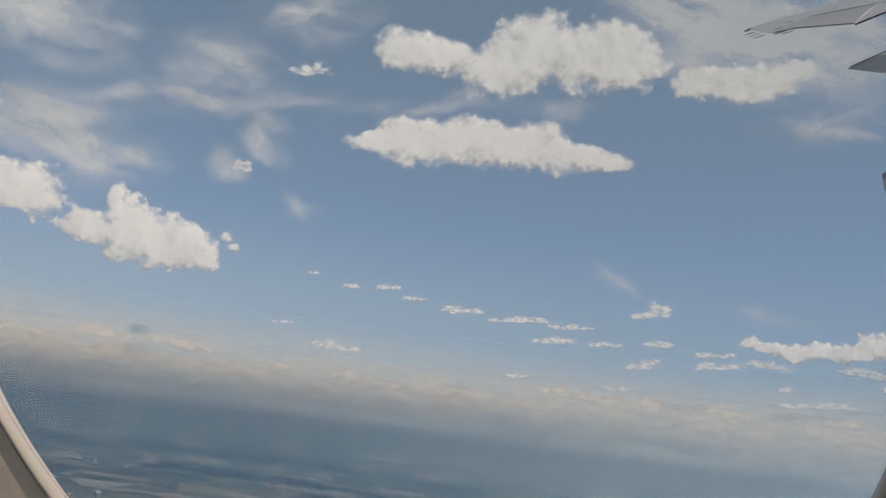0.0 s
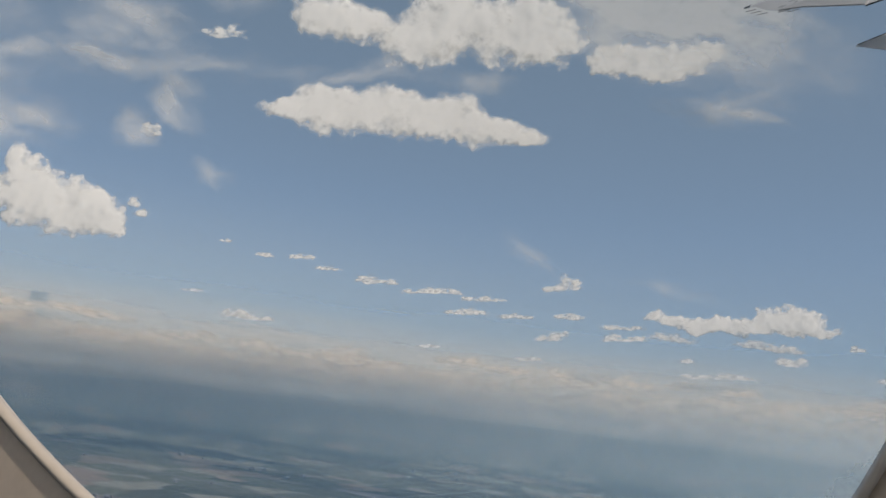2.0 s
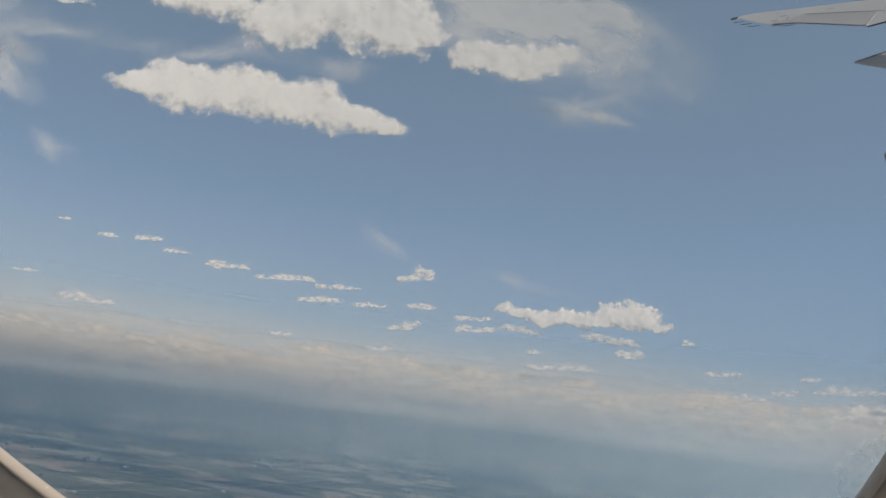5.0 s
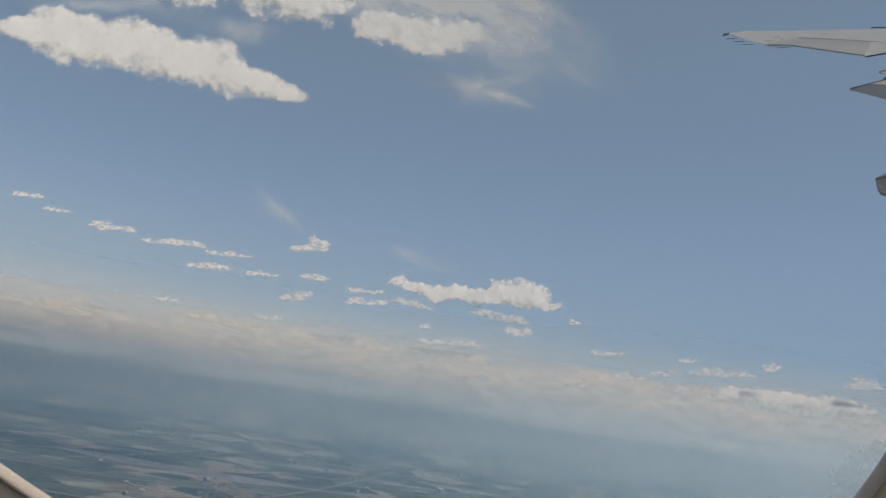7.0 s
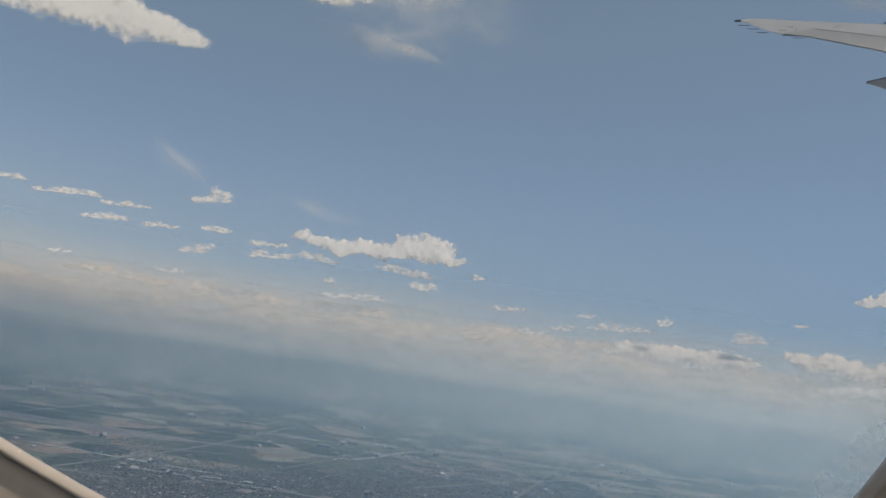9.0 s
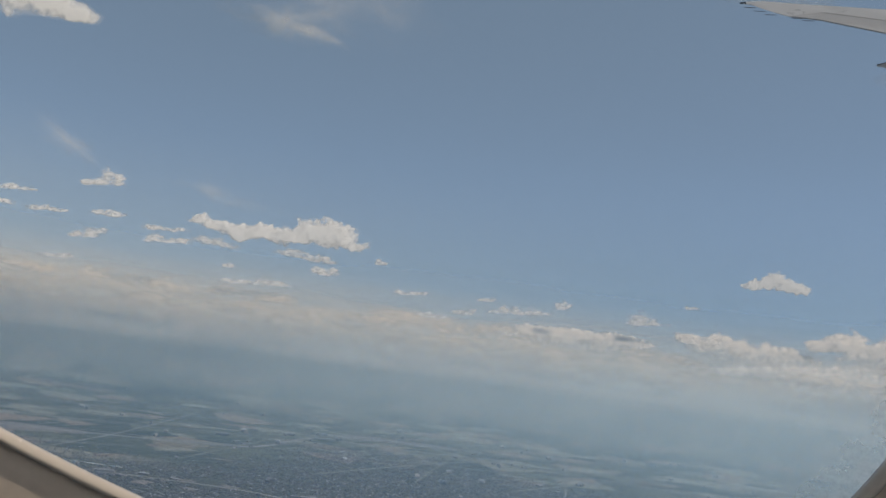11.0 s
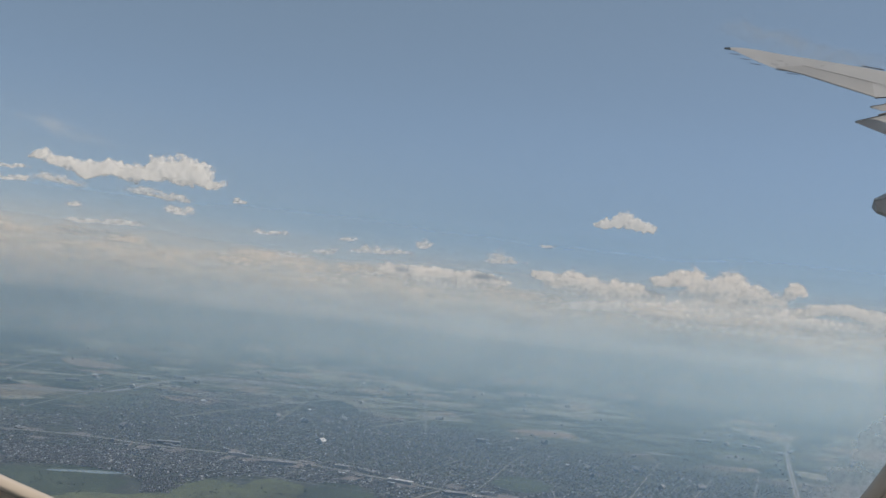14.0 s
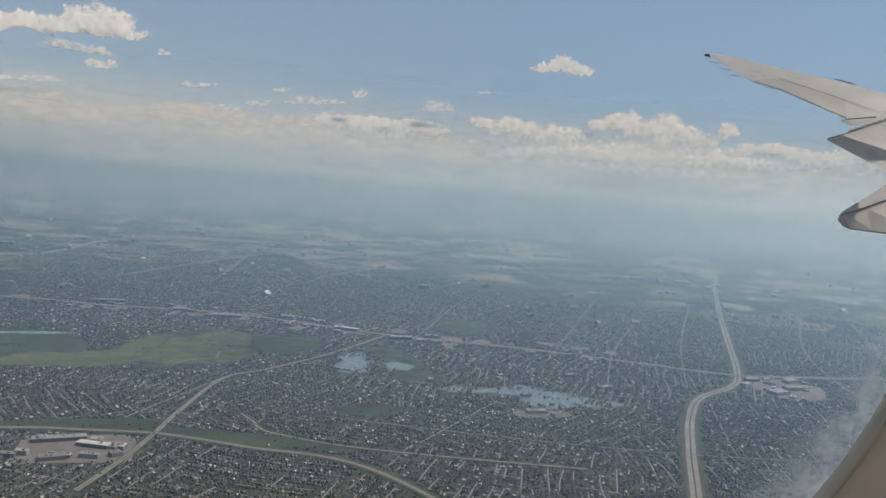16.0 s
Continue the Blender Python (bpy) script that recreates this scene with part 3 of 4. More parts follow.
def horizon_veil(radius, foot, full, top, peak, tone, label, lean=1.0, uneven=0.35):
    """Summer haze standing on the horizon, thinning upwards in streaks; heights above the eye."""
    n = Nodes("horizon_haze")
    z = n.add("SeparateXYZ", Vector=n.add("NewGeometry").outputs["Position"]).outputs[2]
    streak = n.noise(n.position((0.0012, 0.0012, 0.016)), 1.0, 5, 0.55)
    body_ = n.math("MULTIPLY", n.span(z, HEIGHT + foot, HEIGHT + full), n.span(z, HEIGHT + full, HEIGHT + top, peak, 0.0))
    a = n.math("MULTIPLY", body_, n.span(streak, 0.25, 0.75, 1.0 - uneven, 1.0 + 0.4 * uneven))
    d = n.add("BsdfDiffuse", Color=rgb(*tone))
    clear = n.add("BsdfTransparent")
    t = n.add("BsdfTranslucent", Color=rgb(*tone))
    mat = n.finish(n.blend(a, clear.outputs[0], n.blend(0.25, d.outputs[0], t.outputs[0])))
    az = np.linspace(-math.pi, math.pi, 181)[:-1]
    m, verts = len(az), []
    heights = np.linspace(HEIGHT + foot - 3, HEIGHT + top + 10, 8)
    for z in heights:
        q = radius + lean * (z - HEIGHT)
        verts += [(q * math.sin(a), q * math.cos(a), z) for a in az]
    faces = [(i * m + j, i * m + (j + 1) % m, (i + 1) * m + (j + 1) % m, (i + 1) * m + j) for i in range(len(heights) - 1) for j in range(m)]
    tagged(new("haze", mesh_from("haze", verts, faces, [mat], True)), label, "haze", kind="stuff")


# haze glow put into the sheet colours: cream low down, grey-green above
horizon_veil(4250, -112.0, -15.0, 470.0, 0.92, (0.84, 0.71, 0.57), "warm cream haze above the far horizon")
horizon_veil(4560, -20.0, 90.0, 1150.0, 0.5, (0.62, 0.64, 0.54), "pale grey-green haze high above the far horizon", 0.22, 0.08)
# airlight put into the veil colours: bluer near, paler with distance
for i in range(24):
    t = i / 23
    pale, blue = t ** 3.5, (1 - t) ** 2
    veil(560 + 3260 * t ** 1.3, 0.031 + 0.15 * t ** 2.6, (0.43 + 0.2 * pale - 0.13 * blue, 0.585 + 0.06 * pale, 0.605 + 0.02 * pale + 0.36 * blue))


# ---- clouds ----
PERM = np.random.default_rng(3).permutation(512)
GRAD = np.stack([np.cos(np.arange(16) * math.pi / 8), np.sin(np.arange(16) * math.pi / 8)], 1)


def swirl(x, y, seed):
    """Smooth gradient noise on arrays, about -0.7 to 0.7."""
    xi, yi = np.floor(x).astype(int), np.floor(y).astype(int)
    fx, fy = x - xi, y - yi

    def corner(i, j):
        g = GRAD[PERM[(PERM[(xi + i + seed * 17) % 512] + yi + j) % 512] % 16]
        return g[..., 0] * (fx - i) + g[..., 1] * (fy - j)

    wx, wy = fx * fx * fx * (fx * (fx * 6 - 15) + 10), fy * fy * fy * (fy * (fy * 6 - 15) + 10)
    a, b = corner(0, 0), corner(0, 1)
    a, b = a + wx * (corner(1, 0) - a), b + wx * (corner(1, 1) - b)
    return a + wy * (b - a)


def layers(x, y, seed, octaves=5, gain=0.55, heaped=False):
    out, amp = np.zeros_like(x), 1.0
    for k in range(octaves):
        s = swirl(x * 2.03 ** k + 7.7 * k, y * 2.03 ** k - 3.1 * k, seed + k)
        out += amp * (2 * np.abs(s) - 0.45 if heaped else s)
        amp *= gain
    return out


def cloud(az, el, lobes, mat, label, seed, group="", grain=1.0, ragged=0.55, relief=0.5, step=0.07, tilt=0.0, stretch=1.0, base=0.7, thick=1.0, octaves=5, lean=0.9, far=0.0, fade=0.0, name="cloud"):
    """A body of cloud, all sizes in degrees as seen from the aircraft: ovals (right, up, half width, half height) joined, torn at the rim,
    bulging towards and away, and thinner where its depth is small."""
    dist = min(3650 + 20 * el + far, 4900)          # the higher in the sky, the farther
    lob = np.array(lobes, float)
    big = lob[:, 3].max()
    m = 0.9 * big + 0.3
    u = np.arange((lob[:, 0] - lob[:, 2]).min() - m * stretch, (lob[:, 0] + lob[:, 2]).max() + m * stretch, step)
    v = np.arange((lob[:, 1] - lob[:, 3]).min() - m, (lob[:, 1] + lob[:, 3]).max() + m, step)
    U, V = np.meshgrid(u, v)
    s = grain * big
    wu, wv = layers(U / (2.2 * s * stretch), V / (2.2 * s), seed + 40, 4), layers(U / (2.2 * s * stretch), V / (2.2 * s), seed + 60, 4)
    P, Q = U + 0.5 * s * stretch * wu, V + 0.45 * s * wv
    wu, wv = layers(U / (2.2 * s * stretch), V / (2.2 * s), seed + 40, 1), layers(U / (2.2 * s * stretch), V / (2.2 * s), seed + 60, 1)
    P2, Q2 = U + 0.5 * s * stretch * wu, V + 0.45 * s * wv
    E, S = np.full(U.shape, -9.0), np.full(U.shape, -9.0)
    for cx, cy, rx, ry in lob:
        q = ((P - cx) / rx) ** 2 + ((Q - cy) / np.where(Q < cy, ry * base, ry)) ** 2
        E = np.logaddexp(4 * E, 4 * (1 - q)) / 4
        q = ((P2 - cx) / rx) ** 2 + ((Q2 - cy) / np.where(Q2 < cy, ry * base, ry)) ** 2
        S = np.logaddexp(3 * S, 3 * (1 - q)) / 3
    heap = layers(U / (1.1 * s * stretch), V / (1.1 * s), seed, octaves, 0.5, True)
    fine = layers(U / (0.6 * s * stretch), V / (0.6 * s), seed + 20, octaves, 0.58)
    D = np.clip(E, -3, 1) + ragged * (0.75 * fine + 0.3 * heap) * (np.clip(1.15 - 1.1 * np.clip(S, 0, 1), 0.12, 1) if mat in (M_CUMULUS, M_HEAP) else 1.0) + 0.06
    T = np.clip(D, 0, 1.3)
    if fade:
        low = (lob[:, 1] - base * lob[:, 3]).min()
        T = T * np.clip((V + 0.25 * big * fine - low) / fade, 0.0, 1.0)
    soft = layers(U / (1.3 * s * stretch), V / (1.3 * s), seed + 90, 3, 0.4)
    bulge = relief * big * np.sqrt(np.clip(S + 0.6, 0.02, 1.6)) * (1 + 0.42 * soft)
    dens = thick * T * (0.85 + 0.3 * fine)
    return body(name, az, el, U, V, T, dens, bulge, tilt, dist, lean, mat, label, group)


def body(name, az, el, U, V, T, dens, bulge, tilt, dist, lean, mat, label, group):
    """The near and far skin of a cloud over a grid of degrees; T says where there is cloud."""
    keep = T > 0.015
    quad = keep[:-1, :-1] | keep[1:, :-1] | keep[:-1, 1:] | keep[1:, 1:]
    n = U.size
    idx = np.arange(n).reshape(U.shape)
    a, b, c, d = (idx[:-1, :-1][quad], idx[:-1, 1:][quad], idx[1:, 1:][quad], idx[1:, :-1][quad])
    front = np.stack([a, b, c, d], 1)
    back = np.stack([a, d, c, b], 1) + n
    ct, st = math.cos(radians(tilt)), math.sin(radians(tilt))
    A, B = U * ct + V * st, V * ct - U * st
    ra, re = np.radians(az + A / math.cos(radians(el))), np.radians(el + B)
    centre = polar(az, el, dist)
    pts, k = [], dist * radians(1)
    for sign, share in ((-1, 1.0), (1, 0.6)):
        r = dist + sign * share * k * bulge + lean * k * B
        pts.append(np.stack([r * np.sin(ra) * np.cos(re) - centre.x, r * np.cos(ra) * np.cos(re) - centre.y, r * np.sin(re) + HEIGHT - centre.z], -1).reshape(-1, 3))
    pts, faces = np.concatenate(pts), np.concatenate([front, back])
    dens = np.tile(dens.reshape(-1), 2)
    used = np.unique(faces)
    remap = np.zeros(len(pts), int)
    remap[used] = np.arange(len(used))
    me = mesh_from(name, pts[used], remap[faces], [mat], True)
    at = me.attributes.new("fullness", "FLOAT", "POINT")
    at.data.foreach_set("value", np.clip(dens[used], 0, 4).astype(np.float32))
    ob = new(name, me)
    ob.location = centre
    return tagged(ob, label, "cloud", group)


def cirrus(az, el, hw, hh, turn, seed, full=1.0, streaks=4.0):
    """A combed-out veil of ice cloud with no rim: dense in the middle, drawn into threads."""
    step = max(0.07, min(0.11, hh / 12))
    u, v = np.arange(-2.4 * hw, 2.4 * hw, step), np.arange(-2.4 * hh - 0.5, 2.4 * hh + 0.5, step)
    U, V = np.meshgrid(u, v)
    s = 1.5 + 0.35 * hh
    P = U + 0.9 * s * layers(U / (3 * s), V / (2 * s), seed + 30, 4)
    Q = V + 0.55 * s * layers(U / (3 * s), V / (2 * s), seed + 50, 4)
    g = np.exp(-0.8 * (P / hw) ** 2 - 0.8 * (Q / hh) ** 2)
    comb = layers(P / (s * streaks * 0.6), Q / (0.6 * s), seed, 6, 0.52)
    puff = layers(P / (1.3 * s), Q / (0.9 * s), seed + 70, 6, 0.5)
    T = np.clip(1.05 * full * g * (0.95 + 0.6 * comb + 0.5 * puff) - 0.1, 0, 1.4)
    return body("cloud", az, el, U, V, T, T, 0.04 + 0.05 * g, turn, 1980 + 6 * el if el > 12 else 3250, 1.2, M_WISP, "thin milky veil of high ice cloud", "high veils")


WHITE = "bright white cumulus cloud with a ragged edge"
cloud(-23.10, 23.82, [(-6.3, 0.75, 2.9, 1.3), (-3.9, 0.35, 1.8, 1.0), (-0.55, -0.4, 2.8, 2.0), (2.0, 0.75, 3.7, 2.2), (5.75, 0.2, 3.5, 2.2), (7.6, -0.9, 2.2, 1.5)], M_CUMULUS, "large white cumulus cloud with a lumpy top", 1, far=-1230, ragged=0.65, grain=0.8, base=1.25, relief=0.3, tilt=-7, lean=1.5)
cloud(-7.60, 23.07, [(-2.6, 0.4, 1.8, 0.9), (0.4, -0.1, 2.9, 1.15), (2.8, 0.0, 1.8, 0.8)], M_CUMULUS, WHITE, 2, far=-1230, ragged=0.65, base=1.15, relief=0.3, tilt=-7, lean=1.5)
cloud(-24.1, 18.25, [(-7.8, 0.15, 1.7, 0.6), (-4.5, 0.45, 3.5, 1.25), (-0.4, 0.45, 4.5, 1.4), (2.6, 0.25, 3.0, 1.3), (5.6, -0.85, 3.4, 0.85), (7.8, -1.3, 1.5, 0.5)], M_CUMULUS, "smooth white lens-shaped cloud with a grey middle", 3, far=-1570, ragged=0.45, relief=0.22, base=1.5, tilt=-7, lean=1.5)
cloud(-47.09, 9.87, [(-5.2, 1.4, 2.6, 1.6), (-6.6, 2.2, 1.4, 1.0), (-2.1, -0.7, 1.7, 1.1), (0.7, -0.5, 2.1, 2.1), (-0.35, 1.4, 0.8, 1.1), (2.8, -1.2, 2.1, 1.8), (4.5, -1.6, 1.9, 1.5)], M_CUMULUS, "heaped white cumulus cloud with grey hollows", 4, far=-850, ragged=0.8, grain=0.7, base=1.1, relief=0.45, tilt=-7, lean=1.5)
cloud(-40.2, 9.5, [(-0.3, 0.3, 0.6, 0.5), (0.4, -0.3, 0.6, 0.4)], M_SMALL, "small torn white cloud scrap", 5, step=0.06)
cloud(-1.01, 6.62, [(-5.0, 1.0, 0.75, 0.45), (-3.9, 0.6, 1.2, 0.5), (-2.4, 0.25, 1.3, 0.6), (-1.0, 0.3, 1.2, 0.75), (0.5, 0.05, 1.3, 0.75), (1.7, 0.3, 1.1, 1.05), (2.9, 0.35, 1.3, 1.2), (4.0, -0.05, 1.2, 0.95), (5.0, -0.65, 0.9, 0.5)], M_CUMULUS, "long white cumulus cloud with a flat base", 6, far=-800, ragged=0.7, grain=0.7, base=0.8, fade=0.35, lean=2.0, relief=0.4, step=0.05, tilt=-8)
cloud(-5.0, 5.6, [(0, 0, 1.8, 0.45)], M_SMALL, "flat white cloud shred under a larger cloud", 7, far=-300, step=0.06, stretch=2.0)
cloud(0.8, 5.6, [(-0.9, 0.1, 1.4, 0.35), (0.8, -0.05, 1.5, 0.35)], M_SMALL, "flat white cloud shred under a larger cloud", 8, far=-300, step=0.06, stretch=2.0)
cloud(30.92, 7.30, [(-1.3, 0.08, 0.75, 0.42), (-0.5, 0.12, 0.7, 0.48), (0.0, 0.36, 0.7, 0.62), (0.6, -0.02, 0.8, 0.62), (1.25, -0.3, 0.75, 0.55)], M_CUMULUS, "small lone white cumulus cloud", 12, far=-700, relief=0.4, ragged=0.8, grain=0.7, step=0.05, tilt=-7, lean=2.2)
small = [(-31.9, 7.9, 1.3, 0.4), (-29.5, 8.1, 2.1, 0.45), (-27.8, 7.6, 2.2, 0.4), (-24.4, 7.2, 3.0, 0.7), (-20.6, 7.0, 4.6, 0.65), (-17.2, 6.9, 3.2, 0.45),
         (-18.2, 5.9, 3.6, 0.6), (-15.0, 6.0, 2.8, 0.5), (-11.5, 6.3, 2.2, 0.7), (-12.0, 8.3, 2.2, 1.2), (-12.6, 4.9, 2.2, 1.1), (-8.0, 5.3, 3.4, 0.9),
         (-8.3, 6.0, 2.8, 0.6), (-32.4, 3.8, 4.0, 0.8), (15.2, 3.9, 4.4, 1.0), (23.2, 4.2, 2.7, 1.3),
         (-1.9, 3.5, 4.8, 0.6), (2.2, 4.8, 2.5, 1.0), (11.5, 3.4, 2.2, 0.6), (8.0, 4.2, 2.4, 0.5), (18.0, 4.6, 1.6, 0.9), (-36.8, 21.2, 3.0, 1.0), (-40.2, 14.4, 1.5, 0.9),
         (5.8, 5.9, 0.9, 0.6), (26.0, 5.4, 1.0, 0.3), (-34.5, 8.4, 1.0, 0.3), (-36.0, 5.0, 1.6, 0.3), (-20.5, 3.4, 2.0, 0.4), (9.5, 2.9, 2.6, 0.5), (13.0, 4.4, 1.6, 0.4),
         (-14.0, 3.3, 2.6, 0.5), (-4.0, 4.3, 1.2, 0.4), (16.8, 2.9, 2.4, 0.5)]
for i, (az, el, w, h) in enumerate(small):
    lump = random.Random(300 + i)
    count = 2 + int(0.7 * w)
    row = [((q + 0.5) / count - 0.5 + lump.uniform(-0.1, 0.1), lump.uniform(0.5, 1.0)) for q in range(count)]
    lobes = [(0.8 * w * p, 0.3 * h * (k - 0.6), lump.uniform(0.5, 0.8) * w / count, 0.72 * h * k * (1 - 0.5 * abs(2 * p))) for p, k in row] + [(0.0, -0.12 * h, 0.5 * w, 0.24 * h)]
    cloud(az, el, lobes, M_SMALL, "small flat white fair-weather cloud", 40 + i, "small clouds", far=-560 + 27 * ((i * 13 + 8) % 33), step=0.05, stretch=2.2, grain=0.8, base=0.55, ragged=0.85, relief=0.12, lean=1.3, tilt=-5)
for i, q in enumerate([(-53.2, 20.3, 4.7, 1.9, -8, 1.0), (-42.0, 20.4, 3.8, 2.4, -5, 0.85), (-44.4, 17.9, 9.0, 1.0, -10, 0.8), (-52.2, 14.4, 5.0, 2.5, 8, 0.95), (-46.5, 13.9, 3.0, 1.0, 4, 0.6),
                       (-39.0, 16.3, 1.7, 1.2, 25, 0.9), (-41.0, 14.5, 1.5, 0.9, 12, 1.0), (-37.0, 24.6, 4.2, 1.6, -20, 0.75), (-28.4, 20.2, 6.5, 0.9, -8, 0.6), (-7.1, 26.0, 7.5, 2.8, 18, 2.0),
                       (-3.2, 20.3, 3.2, 0.75, 6, 0.8), (-1.0, 19.8, 1.5, 0.4, 14, 1.0), (-14.6, 10.1, 2.4, 0.9, 32, 0.6), (-5.5, 8.7, 3.0, 0.4, 6, 0.5), (-18.6, 20.9, 1.8, 0.8, 0, 0.7),
                       (39.2, 19.2, 2.4, 0.7, 8, 0.55), (30.0, 24.5, 3.0, 0.6, 0, 0.7), (43.6, 17.9, 3.8, 0.8, 10, 0.6), (-36.0, 12.8, 1.7, 0.6, 20, 0.6), (-49.0, 17.0, 9.0, 3.5, -6, 0.3)]):
    cirrus(*q[:5], 400 + 7 * i, q[5])
bank_rnd = random.Random(11)
for i in range(16):
    az = -62 + i * 8.4 + bank_rnd.uniform(-1, 1)
    up = bank_rnd.uniform(-0.5, 0.5)
    cloud(az, 1.0, [(-3.5, 0.3 * up, 5.5, 1.2), (3.0, -0.3 * up, 5.5, 1.3), (4 * up, 0.8 + up, 4.0, 0.7), (0.0, -0.8, 8.0, 0.9)], M_BANK, "long cloud bank above the horizon with haze cream painted into its colour", 120 + i, "horizon cloud banks", far=210 + 150 * (i % 2), stretch=4.0, ragged=0.45, grain=1.1, relief=0.06, step=0.1, base=1.0, lean=2.0, fade=0.6)
for i in range(12):
    az = -52 + i * 8.6 + bank_rnd.uniform(-2, 2)
    w = bank_rnd.uniform(6, 11)
    cloud(az, 2.4 + bank_rnd.uniform(-0.6, 0.4), [(-0.2 * w, 0, 0.3 * w, 0.45), (0.2 * w, -0.1, 0.32 * w, 0.5)], M_BANK, "thin cloud streak above the horizon with haze cream painted into its colour", 140 + i, "horizon cloud streaks", far=-60 + 50 * (i % 3), stretch=2.6, ragged=0.6, relief=0.2, step=0.08, base=0.8, lean=1.3)
for i, (az, el, w, h) in enumerate([(29.6, 3.05, 7.6, 1.9), (37.6, 3.5, 8.4, 2.6), (47.2, 2.6, 11, 1.9), (36.5, 1.8, 18, 2.2), (55, 2.4, 10, 2.2), (19.0, 2.5, 9.0, 1.4)]):
    lump = random.Random(500 + i)
    lumps = [((k / 9 - 0.5) * 0.92 * w, lump.uniform(-0.12, 0.3) * h, lump.uniform(0.08, 0.15) * w, lump.uniform(0.28, 0.5) * h * (1 - 0.5 * abs(k / 4.5 - 1) ** 3)) for k in range(10)]
    cloud(az, el, lumps + [(0.0, -0.3 * h, 0.5 * w, 0.35 * h)], M_HEAP, "row of heaped white clouds with grey bases", 160 + i, "heaped horizon clouds", far=50 if i == 3 else -450, base=0.9, stretch=1.2, grain=0.55, relief=0.45, lean=2.2, ragged=0.7, step=0.055, fade=0.8 * h)


# ---- the aircraft: cabin wall with its window, and the wing outside ----
M_BEZEL = plain("window_surround_plastic", (0.62, 0.52, 0.43), 0.4, grain=90, vary=0.06)
M_LINING = plain("cabin_lining", (0.82, 0.82, 0.82), 0.6, grain=60, vary=0.05)
M_SKIN = plain("painted_aluminium", (0.48, 0.50, 0.53), 0.32, 0.0, grain=40, vary=0.06)
M_DARK = plain("dark_trim_and_gap", (0.05, 0.05, 0.055), 0.5, grain=60, vary=0.2)
M_LIP = plain("glossy_lip_plastic", (0.52, 0.46, 0.40), 0.2, grain=90, vary=0.03)
M_PANEL = plain("grey_aileron_paint", (0.40, 0.415, 0.44), 0.38, grain=40, vary=0.06)
M_CARPET = plain("cabin_carpet", (0.42, 0.41, 0.4), 0.95, grain=200, vary=0.15)
M_JOINT = plain("panel_sealant", (0.27, 0.275, 0.285), 0.6, grain=60, vary=0.1)
M_LENS = plain("tip_light_glass", (0.03, 0.035, 0.04), 0.1, grain=60, vary=0.1)

W_PSI, W_TILT, W_ROLL = -0.28144, -0.06180, -0.17126
W_CENTRE = Vector((-0.19458, -0.12137, HEIGHT + -0.09122))
W_A, W_AL, W_B, W_NR, W_NL = 0.35226, 1.03086, 0.49506, 2.2582, 2.0440
W_AL *= 1.07
W_A *= 1.025
WX = Vector((math.cos(W_PSI), math.sin(W_PSI), 0))
WY = Vector((-math.sin(W_PSI), math.cos(W_PSI), 0))
WZ = math.cos(W_TILT) * Vector((0, 0, 1)) + math.sin(W_TILT) * WY
WX, WZ = math.cos(W_ROLL) * WX + math.sin(W_ROLL) * WZ, math.cos(W_ROLL) * WZ - math.sin(W_ROLL) * WX
WN = WZ.cross(WX).normalized()            # outwards
WINDOW = Matrix((( WX.x, WZ.x, WN.x, W_CENTRE.x), (WX.y, WZ.y, WN.y, W_CENTRE.y), (WX.z, WZ.z, WN.z, W_CENTRE.z), (0, 0, 0, 1)))


def loop_at(grow, depth, count=128):
    """One ring of the rounded window outline; depth is outwards."""
    out = []
    for i in range(count):
        a = 2 * math.pi * i / count
        c, s = math.cos(a), math.sin(a)
        half, p = (W_A, W_NR) if c > 0 else (W_AL, W_NL)
        out.append((math.copysign(abs(c) ** (2 / p), c) * (half + grow), math.copysign(abs(s) ** (2 / p), s) * (W_B + grow), depth))
    return out


def rings(profile, count=128, close=False):
    verts, faces = [], []
    for g, d in profile:
        verts += loop_at(g, d, count)
    n = len(profile)
    for i in range(n if close else n - 1):
        for j in range(count):
            k = (j + 1) % count
            i2 = (i + 1) % n
            faces.append((i * count + j, i * count + k, i2 * count + k, i2 * count + j))
    return verts, faces


window = tagged(new("window_1", None), "rounded cabin window with a beige plastic surround", "window", kind="structure")
window.matrix_world = WINDOW
prof = [(0.0, 0.0), (0.005, -0.005), (0.02, -0.01), (0.05, -0.018), (0.09, -0.03), (0.13, -0.038), (0.15, -0.036), (0.15, 0.026), (0.05, 0.026), (0.012, 0.022), (0.003, 0.012)]
mesh_part("window_frame", mesh_from("window_frame", *rings(prof, close=True), [M_BEZEL], True), window, "smooth beige plastic surround")
bead = [(0.004, -0.009), (0.0, -0.007), (-0.003, -0.002), (-0.003, 0.004), (0.0, 0.008), (0.004, 0.006)]
mesh_part("lip", mesh_from("lip", *rings(bead, close=True), [M_LIP], True), window, "bright smooth inner lip")
prof2 = [(0.048, 0.028), (0.04, 0.029), (0.037, 0.031), (0.04, 0.033), (0.08, 0.034), (0.08, 0.028)]
mesh_part("seal", mesh_from("seal", *rings(prof2, close=True), [M_BEZEL], True), window, "pale rubber seal")



